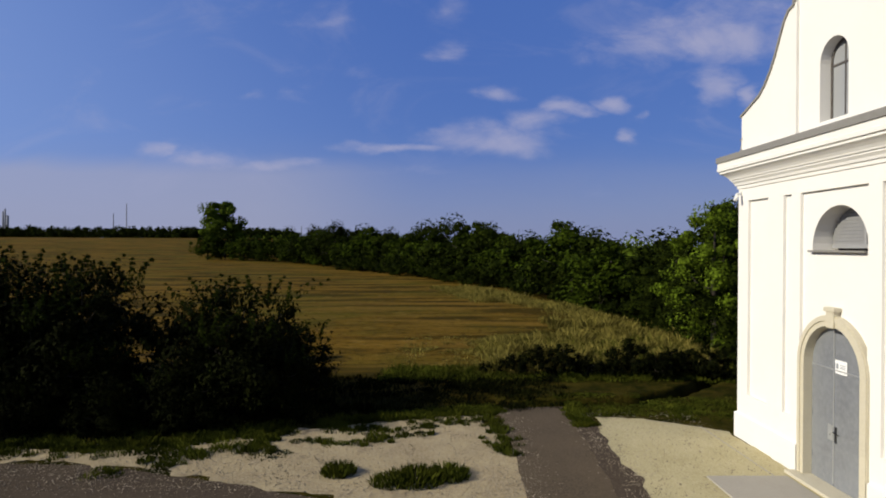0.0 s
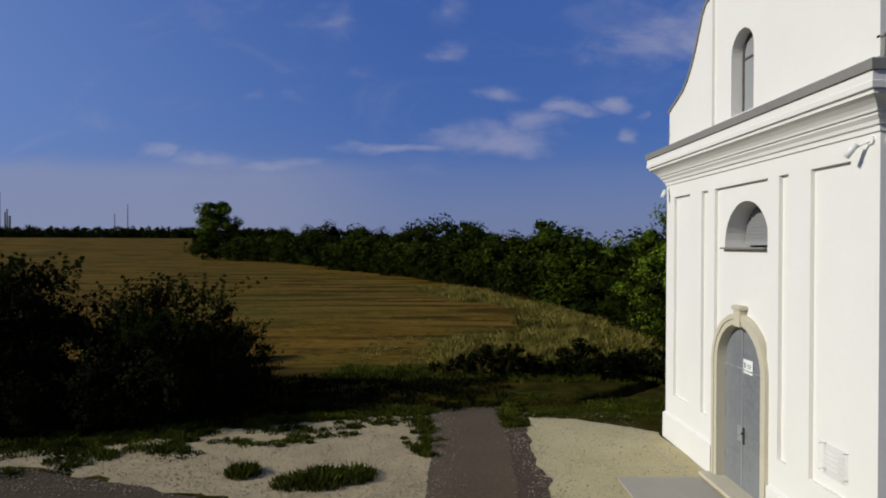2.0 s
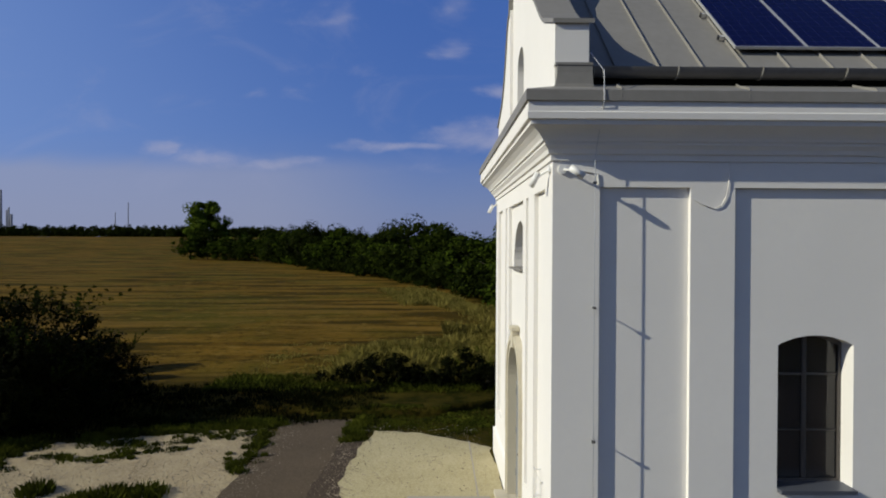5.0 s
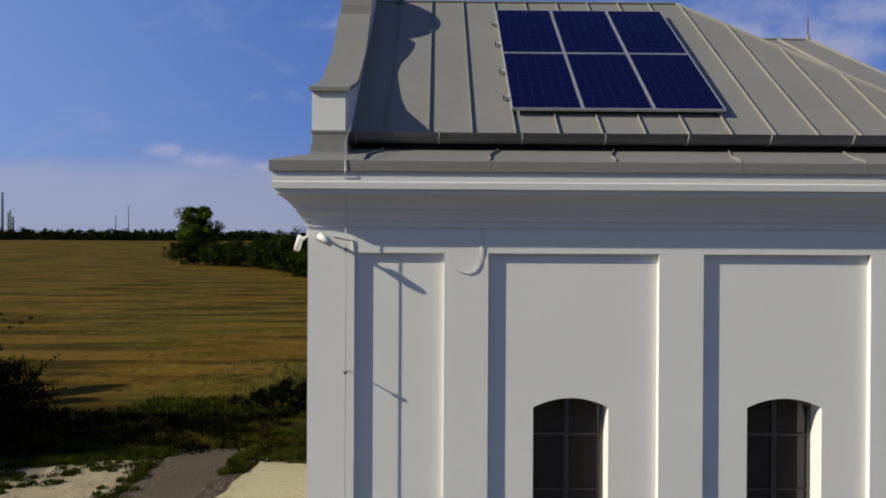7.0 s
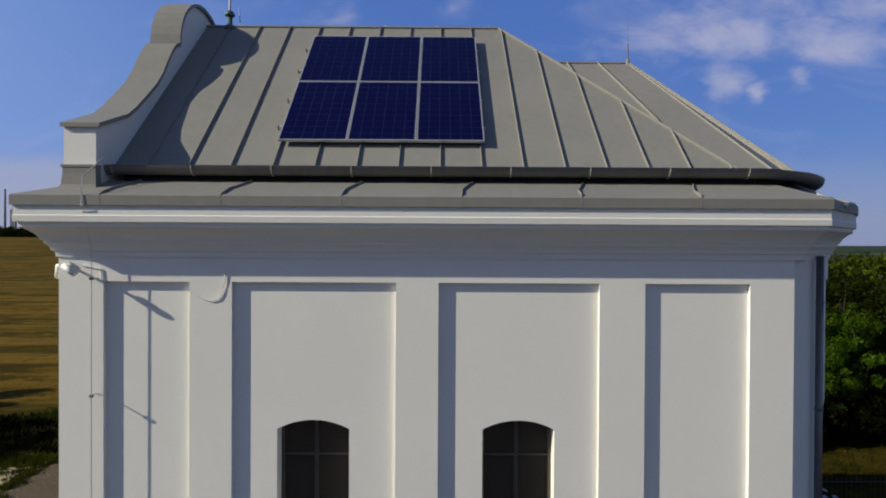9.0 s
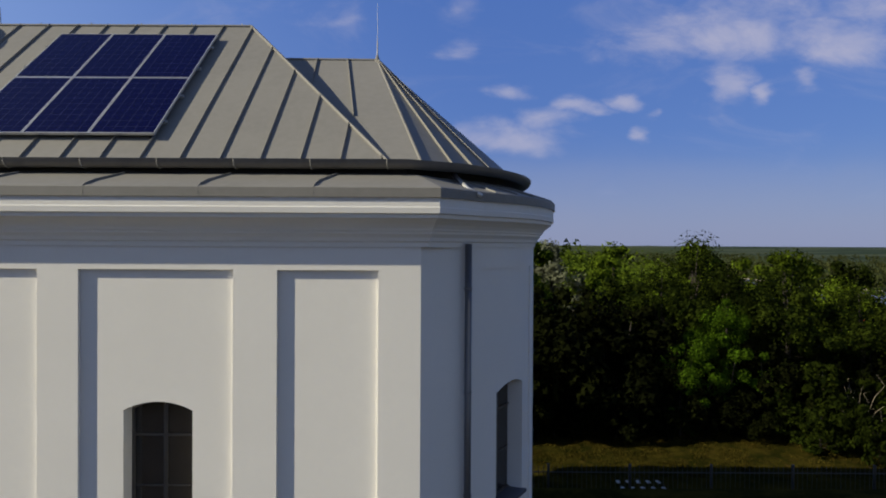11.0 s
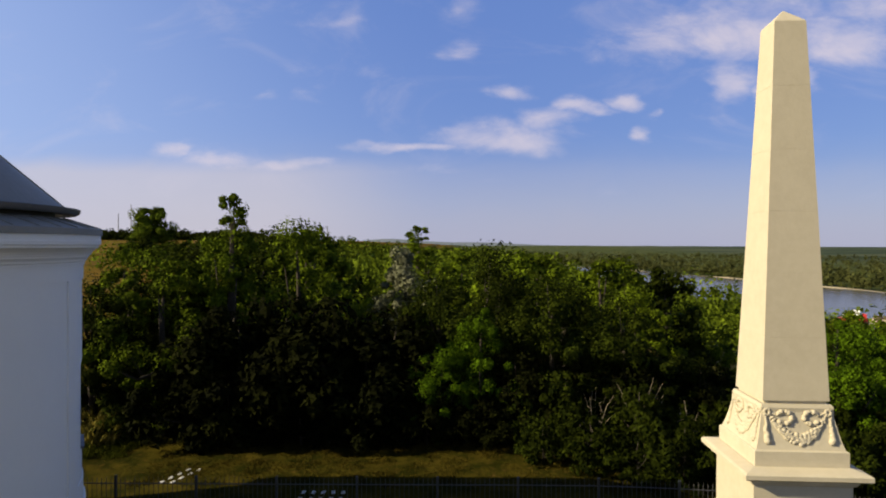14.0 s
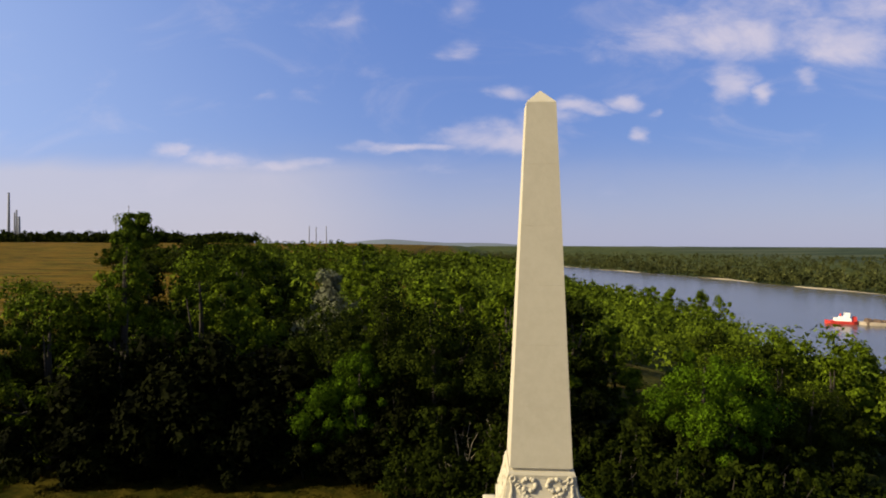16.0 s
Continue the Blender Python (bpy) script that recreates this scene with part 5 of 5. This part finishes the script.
part("swan_neck", tube([(ppx - 0.22, ppy + 0.40, 7.0), (ppx - 0.02, ppy - 0.22, 6.72), (ppx + 0.16, ppy - 0.33, 6.62)], 0.035, 10), ALU, downpipe, "bright metal outlet", True)
for z in (0.8, 2.3, 3.8, 5.3):
    part("pipe_clip", tube([(ppx, ppy, z - 0.02), (ppx, ppy, z + 0.02)], 0.058, 12), PIPE, downpipe)
COPPER = material("verdigris_copper", (0.10, 0.17, 0.15), 0.6, 0.3, second=(0.05, 0.08, 0.075), scale=6)
finial = empty("ridge_finial", label="green copper lightning mast on the ridge", category="finial")
part("base", tube([(0.89, RY, 10.20), (0.89, RY, 10.26), (0.89, RY, 10.30), (0.89, RY, 10.46)], [0.11, 0.10, 0.05, 0.05], 12), COPPER, finial, "", True)
part("collar", tube([(0.89, RY, 10.46), (0.89, RY, 10.50), (0.89, RY, 10.56)], [0.09, 0.10, 0.05], 12), COPPER, finial, "", True)
part("rod", tube([(0.89, RY, 10.5), (0.89, RY, 13.2)], [0.022, 0.008], 8), GUTTER, finial)
part("stay", tube([(1.10, RY, 10.2), (1.07, RY, 10.62)], 0.008, 6), GUTTER, finial)
rod2 = empty("lightning_rod", label="thin lightning rod on the chancel roof's apex", category="lightning rod")
part("base", tube([AP - Vector((0, 0, 0.05)), AP + Vector((0, 0, 0.10))], [0.07, 0.02], 10), ZINC, rod2)
part("rod", tube([AP, AP + Vector((0, 0, 0.38)), AP + Vector((0, 0, 0.40)), AP + Vector((0, 0, 1.15))], [0.014, 0.012, 0.004, 0.002], 6), GUTTER, rod2)
for x in (1.9, 2.9, 3.9, 4.9, 5.9):
    part("ridge_clip", tube([(x, RY, RZ), (x, RY, RZ + 0.06)], 0.012, 6), GUTTER, chapel)
part("interior_floor", boxes(((0.6, 0.55, -0.02), (9.9, W - 0.6, 0.06))), CONCRETE, chapel)
part("ceiling_slab", boxes(((0.46, 0.5, 6.2), (9.9, W - 0.6, 6.3))), PLASTER, chapel)


# ---- forecourt: road, path, gravel, slab ----
def surface_material(name, c0, c1, c2, scale, rough=0.95, bump=0.5, bump_scale=35, stain=None):
    return material(name, c0, rough, second=c1, scale=scale, third=c2, fine=28, mix=0.75, bump=bump, bump_scale=bump_scale, spec=0.15)


ASPHALT = surface_material("worn_asphalt", (0.060, 0.044, 0.029), (0.039, 0.028, 0.019), (0.098, 0.074, 0.052), 0.8)
PATH_MAT = surface_material("grey_path", (0.088, 0.066, 0.042), (0.060, 0.045, 0.029), (0.130, 0.100, 0.066), 0.9)
GRAVEL = surface_material("pale_gravel", (0.37, 0.295, 0.165), (0.20, 0.15, 0.085), (0.47, 0.40, 0.27), 1.1, bump=0.9, bump_scale=24)
GRAVEL_Y = surface_material("yellowish_gravel", (0.45, 0.39, 0.22), (0.33, 0.28, 0.14), (0.54, 0.48, 0.30), 0.7, bump=0.9, bump_scale=24)
PEBBLE = material("pebbles", (0.37, 0.31, 0.225), 0.9, random_value=0.0, second=(0.10, 0.08, 0.055), scale=1.7, mix=0.95)


def patch(name, outline, z, mat, label, category, ragged=0.25, seed=1.0):
    """A thin layer on the ground with a ragged edge."""
    pts = []
    n = len(outline)
    for i, p in enumerate(outline):
        q = outline[(i + 1) % n]
        k = max(1, int(math.hypot(q[0] - p[0], q[1] - p[1]) / 0.16))
        k = min(k, 90)
        for j in range(k):
            x, y = p[0] + (q[0] - p[0]) * j / k, p[1] + (q[1] - p[1]) * j / k
            d = noise.noise_vector((x * 1.3, y * 1.3, seed)) + 0.6 * noise.noise_vector((x * 4, y * 4, seed))
            pts.append((x + d.x * ragged, y + d.y * ragged))
    bm = slab(pts, [], 0.01, Matrix.Translation((0, 0, z - 0.01)))
    return mesh_object(name, bm, mat, label=label, category=category, kind="structure")


patch("road", [(-60, 5.4), (-18, 5.2), (-14.2, 5.0), (-11.4, 4.1), (-9.4, 3.3), (-7.2, 2.4), (-5.7, 2.2), (-4.0, 2.2), (-2.6, -1.5), (3, -3.5), (30, -4), (60, -4), (60, -13), (-60, -13)], 0.012, ASPHALT, "worn dark asphalt road beside the gravel", "road", 0.12, 2)
patch("gravel_verge", [(-24, 5.6), (-18, 5.3), (-14.2, 5.1), (-11.4, 4.2), (-9.4, 3.4), (-7.2, 2.5), (-5.4, 2.0), (-5.45, 4.5), (-5.7, 7.2), (-6.2, 8.9), (-7.6, 9.0), (-9.2, 8.3), (-11.7, 6.6), (-14.0, 5.9), (-18, 5.9), (-24, 6.2)], 0.018, GRAVEL, "pale gravel verge overgrown with grass tufts", "gravel", 0.35, 3)
patch("gravel_forecourt", [(-4.0, 1.8), (-3.5, 4.5), (-3.2, 7.2), (-2.95, 8.5), (-1.8, 8.3), (-0.8, 7.75), (-0.06, 7.15), (-0.06, 0), (-0.06, -2.2), (-2.6, -2.2)], 0.018, GRAVEL_Y, "yellowish fine gravel in front of the chapel", "gravel", 0.12, 4)
patch("path", [(-5.55, 9.45), (-3.65, 9.55), (-3.75, 6.5), (-3.95, 3.3), (-3.95, 1.6), (-5.7, 1.6), (-5.62, 3.3), (-5.5, 6.5)], 0.026, PATH_MAT, "grey tarmac path leading to the field", "path", 0.07, 5)
mesh_object("entrance_slab", boxes(((-1.95, 2.45, -0.06), (-0.36, 4.28, 0.045)), bevel=0.012), CONCRETE, label="grey concrete slab before the chapel door", category="slab", kind="structure")
patch("path_edge", [(-3.72, 9.3), (-3.2, 8.6), (-3.25, 6.5), (-3.35, 3.3), (-3.3, 1.6), (-4.05, 1.6), (-4.05, 3.3), (-3.85, 6.5)], 0.022, ASPHALT, "dark stony strip beside the path", "verge", 0.14, 9)
mesh_object("kerb", boxes(((-0.60, 4.3, -0.04), (-0.57, 7.7, 0.020))), CONCRETE, label="thin concrete edging in the gravel", category="kerb", kind="structure")


def pebbles(seed, count, region):
    g = np.random.default_rng(seed)
    v, f, n = [], [], 0
    octa = np.array([(1, 0, 0), (0, 1, 0), (-1, 0, 0), (0, -1, 0), (0, 0, 0.7), (0, 0, -0.7)], float)
    tri = np.array([(0, 1, 4), (1, 2, 4), (2, 3, 4), (3, 0, 4), (1, 0, 5), (2, 1, 5), (3, 2, 5), (0, 3, 5)])
    while n < count:
        x, y = g.uniform(-16, -0.3), g.uniform(1.5, 9.2)
        w = region(x, y)
        if g.random() > w:
            continue
        r = 0.008 + 0.016 * g.random() ** 3
        t = g.random() * 6.28
        c, s_ = math.cos(t), math.sin(t)
        p = octa * (r * np.array([1.0, 0.6 + 0.4 * g.random(), 0.8])) * (0.75 + 0.5 * g.random((6, 1)))
        p = np.stack([p[:, 0] * c - p[:, 1] * s_ + x, p[:, 0] * s_ + p[:, 1] * c + y, p[:, 2] + 0.03], 1)
        v.append(p)
        f.append(tri + 6 * n)
        n += 1
    ob = new("pebbles", mesh_from("pebbles", np.concatenate(v), np.concatenate(f), PEBBLE))
    return tagged(ob, label="loose pale pebbles scattered over gravel and path", category="pebbles", kind="stuff")


def pebble_region(x, y):
    edge_l = math.exp(-((x + 5.55) / 0.42) ** 2)
    edge_r = math.exp(-((x + 3.45) / 0.3) ** 2)
    front = math.exp(-((y - (4.6 if x < -9 else 3.4)) / 0.9) ** 2) * (1 if x < -5.6 else 0)
    body = 0.35 if x < -5.8 and y > 3.6 else 0.2 if x > -3.3 else 0.004
    return min(1, edge_l + edge_r + front + body) * (1 if y < 9.0 - max(0, (-6.5 - x) * 0.4) + 0.0 else 0.1)


pebbles(7, 14000, pebble_region)


def blades(name, seed, tufts, mat, label, category):
    """Grass: upright bent blades in tufts of (x, y, radius, height, count)."""
    g = np.random.default_rng(seed)
    vs, fs, n = [], [], 0
    for x, y, r, h, k in tufts:
        z = ground_z(x, y) + 0.012
        a = g.random(k) * 6.283
        d = r * np.sqrt(g.random(k))
        px, py = x + d * np.cos(a), y + d * np.sin(a)
        hh = h * (0.5 + 0.6 * g.random(k)) * (1 - 0.45 * (d / max(r, 1e-3)) ** 2)
        b = g.random(k) * 6.283
        w = 0.006 + 0.014 * g.random(k) * (1 + h)
        lean = hh * (0.15 + 0.5 * g.random(k))
        la = a + g.normal(size=k) * 0.8
        p0 = np.stack([px - w * np.cos(b), py - w * np.sin(b), np.full(k, z)], 1)
        p1 = np.stack([px + w * np.cos(b), py + w * np.sin(b), np.full(k, z)], 1)
        mid = np.stack([px + 0.4 * lean * np.cos(la) + 0.8 * w * np.cos(b), py + 0.4 * lean * np.sin(la) + 0.8 * w * np.sin(b), z + 0.6 * hh], 1)
        tip = np.stack([px + lean * np.cos(la), py + lean * np.sin(la), z + hh], 1)
        vs.append(np.stack([p0, p1, mid, tip], 1).reshape(-1, 3))
        fs.append(np.arange(4 * k).reshape(-1, 4) + n)
        n += 4 * k
    ob = new(name, mesh_from(name, np.concatenate(vs), np.concatenate(fs), mat))
    return tagged(ob, label=label, category=category, kind="stuff")


g = random.Random(17)
tufts = [(-9.15, 4.5, 0.34, 0.26, 420), (-7.6, 4.15, 0.55, 0.26, 700), (-7.0, 4.35, 0.45, 0.25, 500), (-8.1, 4.0, 0.4, 0.2, 350)]
for i in range(420):
    x = g.uniform(-14, -5.8)
    lim = 9.1 - 0.32 * max(0, -6.6 - x) - 0.12 * max(0, -10 - x)
    y = lim - 2.2 * g.random() ** 1.5
    if y < 4.6 and x > -9:
        continue
    keep = noise.noise((x * 0.9, y * 0.9, 8)) + 0.25 * (1 - (lim - y) / 2.2)
    if keep > 0.03:
        tufts.append((x, y, g.uniform(0.06, 0.22), g.uniform(0.05, 0.17), g.randrange(30, 90)))
for i in range(520):
    x = g.uniform(-22, -5.4)
    edge = 9.2 - 0.34 * max(0, -6.4 - x) + (0.5 if x < -14 else 0)
    y = max(5.9, edge) + (g.uniform(-0.3, 0.2) if x > -9.5 else g.uniform(-0.9, 0.4))
    if x > -9.5 or noise.noise((x * 0.9, y * 0.9, 4)) > -0.1:
        tufts.append((x, y, g.uniform(0.10, 0.30), g.uniform(0.06, 0.20), g.randrange(40, 90)))
for i in range(90):
    tufts.append((g.uniform(-20, -10.2), g.uniform(5.4, 6.6) - 0.0, g.uniform(0.12, 0.38), g.uniform(0.06, 0.18), g.randrange(60, 140)))
for i in range(260):
    x = g.uniform(-3.6, 1.5)
    tufts.append((x, 8.75 - 0.45 * max(0, x + 1.6) * 0.5 + g.uniform(-0.1, 2.4), g.uniform(0.15, 0.4), g.uniform(0.025, 0.07), g.randrange(40, 90)))
for i in range(60):
    tufts.append((-5.75 + g.gauss(0, 0.15), g.uniform(5.5, 9.4), g.uniform(0.08, 0.2), g.uniform(0.06, 0.16), g.randrange(30, 70)))
for i in range(60):
    tufts.append((-3.45 + g.gauss(0, 0.12), g.uniform(7.6, 9.8), g.uniform(0.1, 0.25), g.uniform(0.08, 0.2), g.randrange(30, 80)))
# blades coloured near-black, deepening the bushes' shadow and the ditch's dark line
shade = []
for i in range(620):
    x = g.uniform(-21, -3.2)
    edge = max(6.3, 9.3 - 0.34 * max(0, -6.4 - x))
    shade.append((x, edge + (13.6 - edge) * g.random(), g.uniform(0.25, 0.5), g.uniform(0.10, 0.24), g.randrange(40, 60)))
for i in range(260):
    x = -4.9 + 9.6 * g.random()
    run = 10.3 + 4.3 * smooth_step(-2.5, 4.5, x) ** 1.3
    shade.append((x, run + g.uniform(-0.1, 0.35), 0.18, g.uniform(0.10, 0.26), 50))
blades("shaded_grass", 55, shade, LEAF_SHADE, "grass coloured near-black for the shade of bushes and ditch", "grass")
blades("grass_tufts", 51, tufts, GRASS, "green grass tufts along gravel and path", "grass")
weeds, low = [], []
for i in range(1900):
    x, y = g.uniform(-8.5, 7.0), 14.0 + 9.5 * g.random() ** 1.3
    taper = smooth_step(-7.5 + 0.25 * (y - 14), -3.0, x + 1.6 * noise.noise((x * 0.5, y * 0.5, 5)))
    if g.random() > 0.15 + 0.85 * taper:
        continue
    weeds.append((x, y, g.uniform(0.2, 0.55), (0.16 + 0.52 * taper) * g.uniform(0.6, 1.3) * (0.75 + 0.9 * max(-0.4, noise.noise((x * 0.7, y * 0.7, 11)))) * (1 - 0.5 * smooth_step(17, 24, y)), g.randrange(24, 46)))
for i in range(900):
    y = 18 + 42 * g.random() ** 1.4
    x = (9 if y < 24 else 9 - 0.28 * (y - 24) if y < 41 else hedge_x(y)) - 1.0 - 4.5 * g.random() ** 1.2
    weeds.append((x, y, g.uniform(0.5, 1.0), g.uniform(0.3, 0.75) * (0.8 + 0.8 * max(-0.4, noise.noise((x * 0.4, y * 0.3, 15)))), 36))
for i in range(520):
    y = 17 + 12 * g.random()
    x = 7.6 - 7.5 * g.random() ** 1.4 - 0.1 * (y - 17)
    weeds.append((x, y, g.uniform(0.25, 0.7), g.uniform(0.35, 0.95) * (0.7 + 0.9 * max(-0.4, noise.noise((x * 0.6, y * 0.4, 21)))), 44))
blades("tall_weeds", 52, weeds, WEEDS, "tall dry weeds at the field's edge", "weeds")
for i in range(620):
    x, y = g.uniform(-9, 8), 12.9 + 2.2 * g.random()
    low.append((x, y, g.uniform(0.2, 0.45), g.uniform(0.10, 0.26), g.randrange(30, 60)))
for i in range(420):
    x, y = 6.5 - 10.5 * g.random() ** 1.3, 14.6 + 6 * g.random() ** 1.8
    low.append((x, y, g.uniform(0.3, 0.6), g.uniform(0.3, 0.7) * (0.45 + 0.55 * smooth_step(-4.0, 0.5, x)), 34))
blades("green_weeds", 53, low, GRASS, "green weeds and nettles before the field", "weeds")
# low shrubs in near-black leaves, giving the shaded foot of the weeds
x = -5.4
while x < 5.5:
    k = g.uniform(0.24, 0.42) * (0.45 + 0.55 * smooth_step(-5.5, -2.5, x))
    t = copy_thing(gloom, pose(x, 13.7 + 0.10 * abs(x) + g.uniform(-0.4, 0.4), ground_z(x, 13.9) - 0.05, 0, 0, g.uniform(0, 360)))
    t.scale = (k * 1.2, k, k * 0.9)
    tagged(t, label="low shrub at the edge of the field, near-black for its shade", group="low shrubs by the field")
    x += g.uniform(0.6, 1.1)
lawn = []
for i in range(600):
    x = g.uniform(9.5, 30)
    lawn.append((x, g.uniform(10.5, 15.5), g.uniform(0.2, 0.5), g.uniform(0.04, 0.10), g.randrange(30, 60)))
blades("lawn_grass", 54, lawn, LAWN, "sunlit rough lawn behind the chapel", "grass")

# ---- fence behind the chapel ----
fence = empty("fence", (0, 0, 0), label="black iron picket fence on the lawn", category="fence")
FX0, FX1, FY = 8.4, 36.0, 8.1


def fence_z(x):
    return ground_z(x, FY)


picket_me = None
x = FX0
i = 0
while x < FX1:
    z = fence_z(x)
    if i % 17 == 0:
        part("post", boxes(((x - 0.03, FY - 0.03, z - 0.2), (x + 0.03, FY + 0.03, z + 1.08))), IRON, fence)
    elif picket_me is None:
        bm = tube([(0, 0, 0.08), (0, 0, 0.98), (0, 0, 1.06)], [0.008, 0.008, 0.001], 4)
        ob = part("picket", bm, IRON, fence)
        ob.location = (x, FY, z)
        picket_me = ob.data
    else:
        ob = new("picket", picket_me)
        ob.parent = fence
        ob.location = (x, FY, z)
    x += 0.128
    i += 1
for h in (0.18, 0.86):
    part("rail", tube([(a, FY, fence_z(a) + h) for a in np.arange(FX0, FX1, 1.5)], 0.016, 4), IRON, fence)
# white blocks stand in for sunlight spots inside the chapel's shadow
stone = mesh_object("sun_spot_block", boxes(((-0.055, -0.10, -0.03), (0.055, 0.10, 0.02)), bevel=0.012), material("sun_spot_white", (0.5, 0.5, 0.52), 0.8, second=(0.36, 0.36, 0.36), scale=9), label="white block standing in for a spot of sunlight on the grass", category="stone", group="white stones")
sun_spots = [(15.2 + 0.30 * i, 9.65 + 0.5 * j) for i in range(5) for j in range(2)] + [(10.55 + 0.13 * i + 0.34 * j, 10.9 + 0.36 * i) for i in range(4) for j in range(2)]
stone.matrix_basis = pose(*sun_spots[0], ground_z(*sun_spots[0]))
for a, b in sun_spots[1:]:
    copy_thing(stone, pose(a, b, ground_z(a, b), 0, 0, g.uniform(-10, 10)))

# ---- boats on the river ----
RED = material("red_hull", (0.50, 0.035, 0.03), 0.5)
CARGO = material("barge_cargo", (0.09, 0.06, 0.045), 0.95, second=(0.16, 0.11, 0.08), scale=0.4, mix=0.8)
TAN = material("barge_hull", (0.42, 0.36, 0.29), 0.7, second=(0.3, 0.24, 0.19), scale=0.3)


def hull(length, beam, depth_, rise):
    bm = bmesh.new()
    rows = []
    for u in (0, 0.05, 0.15, 0.85, 0.95, 1.0):
        w = beam / 2 * (0.35 if u in (0, 1.0) else 0.75 if u in (0.05, 0.95) else 1)
        top = depth_ + rise * (abs(u - 0.5) * 2) ** 3
        rows.append([bm.verts.new((u * length, sy * w * k, z)) for sy, k, z in ((-1, 0.85, -0.5), (-1, 1, top), (1, 1, top), (1, 0.85, -0.5))])
    for a, b in zip(rows, rows[1:]):
        for k in range(4):
            bm.faces.new((a[k], a[(k + 1) % 4], b[(k + 1) % 4], b[k]))
    bm.faces.new(rows[0])
    bm.faces.new(rows[-1])
    return bm


tug = empty("pusher_boat", label="red and white pusher boat on the river", category="boat")
part("hull", hull(21, 8.5, 1.9, 0.8), RED, tug, "red hull")
part("deckhouse", boxes(((6, -3.2, 1.9), (16.5, 3.2, 4.3)), bevel=0.2), WHITE, tug, "white deckhouse")
part("upper_deck", boxes(((9, -2.6, 4.3), (15.5, 2.6, 5.4)), bevel=0.15), WHITE, tug)
part("wheelhouse", boxes(((12.5, -2.0, 5.4), (16, 2.0, 8.2)), bevel=0.2), WHITE, tug, "white wheelhouse")
part("wheelhouse_window", boxes(((12.42, -1.7, 6.8), (16.08, 1.7, 7.6))), GLASS, tug)
part("funnel", tube([(10, 0, 5.3), (10, 0, 7.4)], [0.7, 0.6], 10), RED, tug)
for y in (-2.0, 2.0):
    part("pusher_knee", boxes(((18, y - 0.5, 1.9), (20, y + 0.5, 5.6))), RED, tug)
heading = math.atan2(-38, 100)
tug.matrix_basis = Matrix.Translation((241, 345, WZ)) @ Matrix.Rotation(heading, 4, "Z") @ Matrix.Scale(0.76, 4)
barge = empty("barge", label="tan cargo barge loaded with dark scrap", category="barge")
part("hull", hull(76, 11, 2.0, 0.3), TAN, barge)
bm = bmesh.new()
for k in range(90):
    r = g.uniform(1.0, 2.3)
    bmesh.ops.create_icosphere(bm, subdivisions=1, radius=r, matrix=pose(g.uniform(4, 71), g.uniform(-3.4, 3.4), 1.9 + g.uniform(0, 1.0), g.uniform(0, 90), g.uniform(0, 90)) @ Matrix.Diagonal((1.4, 1, 0.6, 1)))
part("cargo", bm, CARGO, barge, "dark heap of scrap")
barge.matrix_basis = Matrix.Translation((241, 345, WZ)) @ Matrix.Rotation(heading, 4, "Z") @ Matrix.Scale(0.76, 4) @ Matrix.Translation((21.5, 0, 0))

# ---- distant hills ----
# distance haze is put into the hills' blue-grey base colour
HILL = material("haze_blue_hills", (0.12, 0.15, 0.19), 0.95, second=(0.10, 0.13, 0.16), scale=0.002)
bm = bmesh.new()
rows = []
for i in range(61):
    x = -1600 + 3600 * i / 60
    h = 8 + 44 * math.exp(-((x + 420) / 330) ** 2) + 22 * math.exp(-((x - 250) / 420) ** 2) + 4 * noise.noise((x * 0.006, 0, 7))
    rows.append([bm.verts.new((x, 4560, -10)), bm.verts.new((x, 4640, h * 0.75)), bm.verts.new((x, 4760, h)), bm.verts.new((x, 5000, -10))])
for a, b in zip(rows, rows[1:]):
    for k in range(3):
        bm.faces.new((a[k], a[k + 1], b[k + 1], b[k]))
mesh_object("distant_hills", bm, HILL, label="low hills on the horizon, blue-grey with haze in their colour", category="hills", kind="structure", smooth=True)

# ---- distant chimneys and masts ----
# grey tinted bluish, to carry the haze over far chimneys and masts
FAR_GREY = material("hazy_concrete", (0.20, 0.21, 0.24), 0.9, second=(0.16, 0.17, 0.2), scale=0.02)


def chimney(x, y, top, r, name="chimney", label="tall grey power station chimney far off"):
    c = empty(name, label=label, category="chimney", group="far chimneys")
    part("shaft", tube([(x, y, -30), (x, y, top)], [r * 1.25, r * 0.85], 16), FAR_GREY, c, "", True)
    part("rim", tube([(x, y, top - 4), (x, y, top)], r * 0.95, 16), FAR_GREY, c)


chimney(-2084, 2990, 256, 5.5)
for x, h, r in ((-2056, 160, 4), (-2046, 172, 4), (-2034, 140, 6)):
    chimney(x, 2990, h, r)
for x, h in ((-850, 128), (-806, 122), (-740, 130)):
    chimney(x, 4000, h, 3.2)
mast = empty("radio_mast", label="thin lattice mast beyond the field", category="mast", group="far masts")
part("pole", tube([(0, 0, 0), (0, 0, 96)], [1.5, 0.7], 6), FAR_GREY, mast)
for k in range(5):
    part("cross_arm", boxes(((-2.2, -0.3, 60 + 8 * k), (2.2, 0.3, 60.5 + 8 * k))), FAR_GREY, mast)
mast.matrix_basis = pose(-739, 1490, 6)
t = copy_thing(mast, pose(-770, 1490, 6))
t.scale = (1, 1, 0.76)
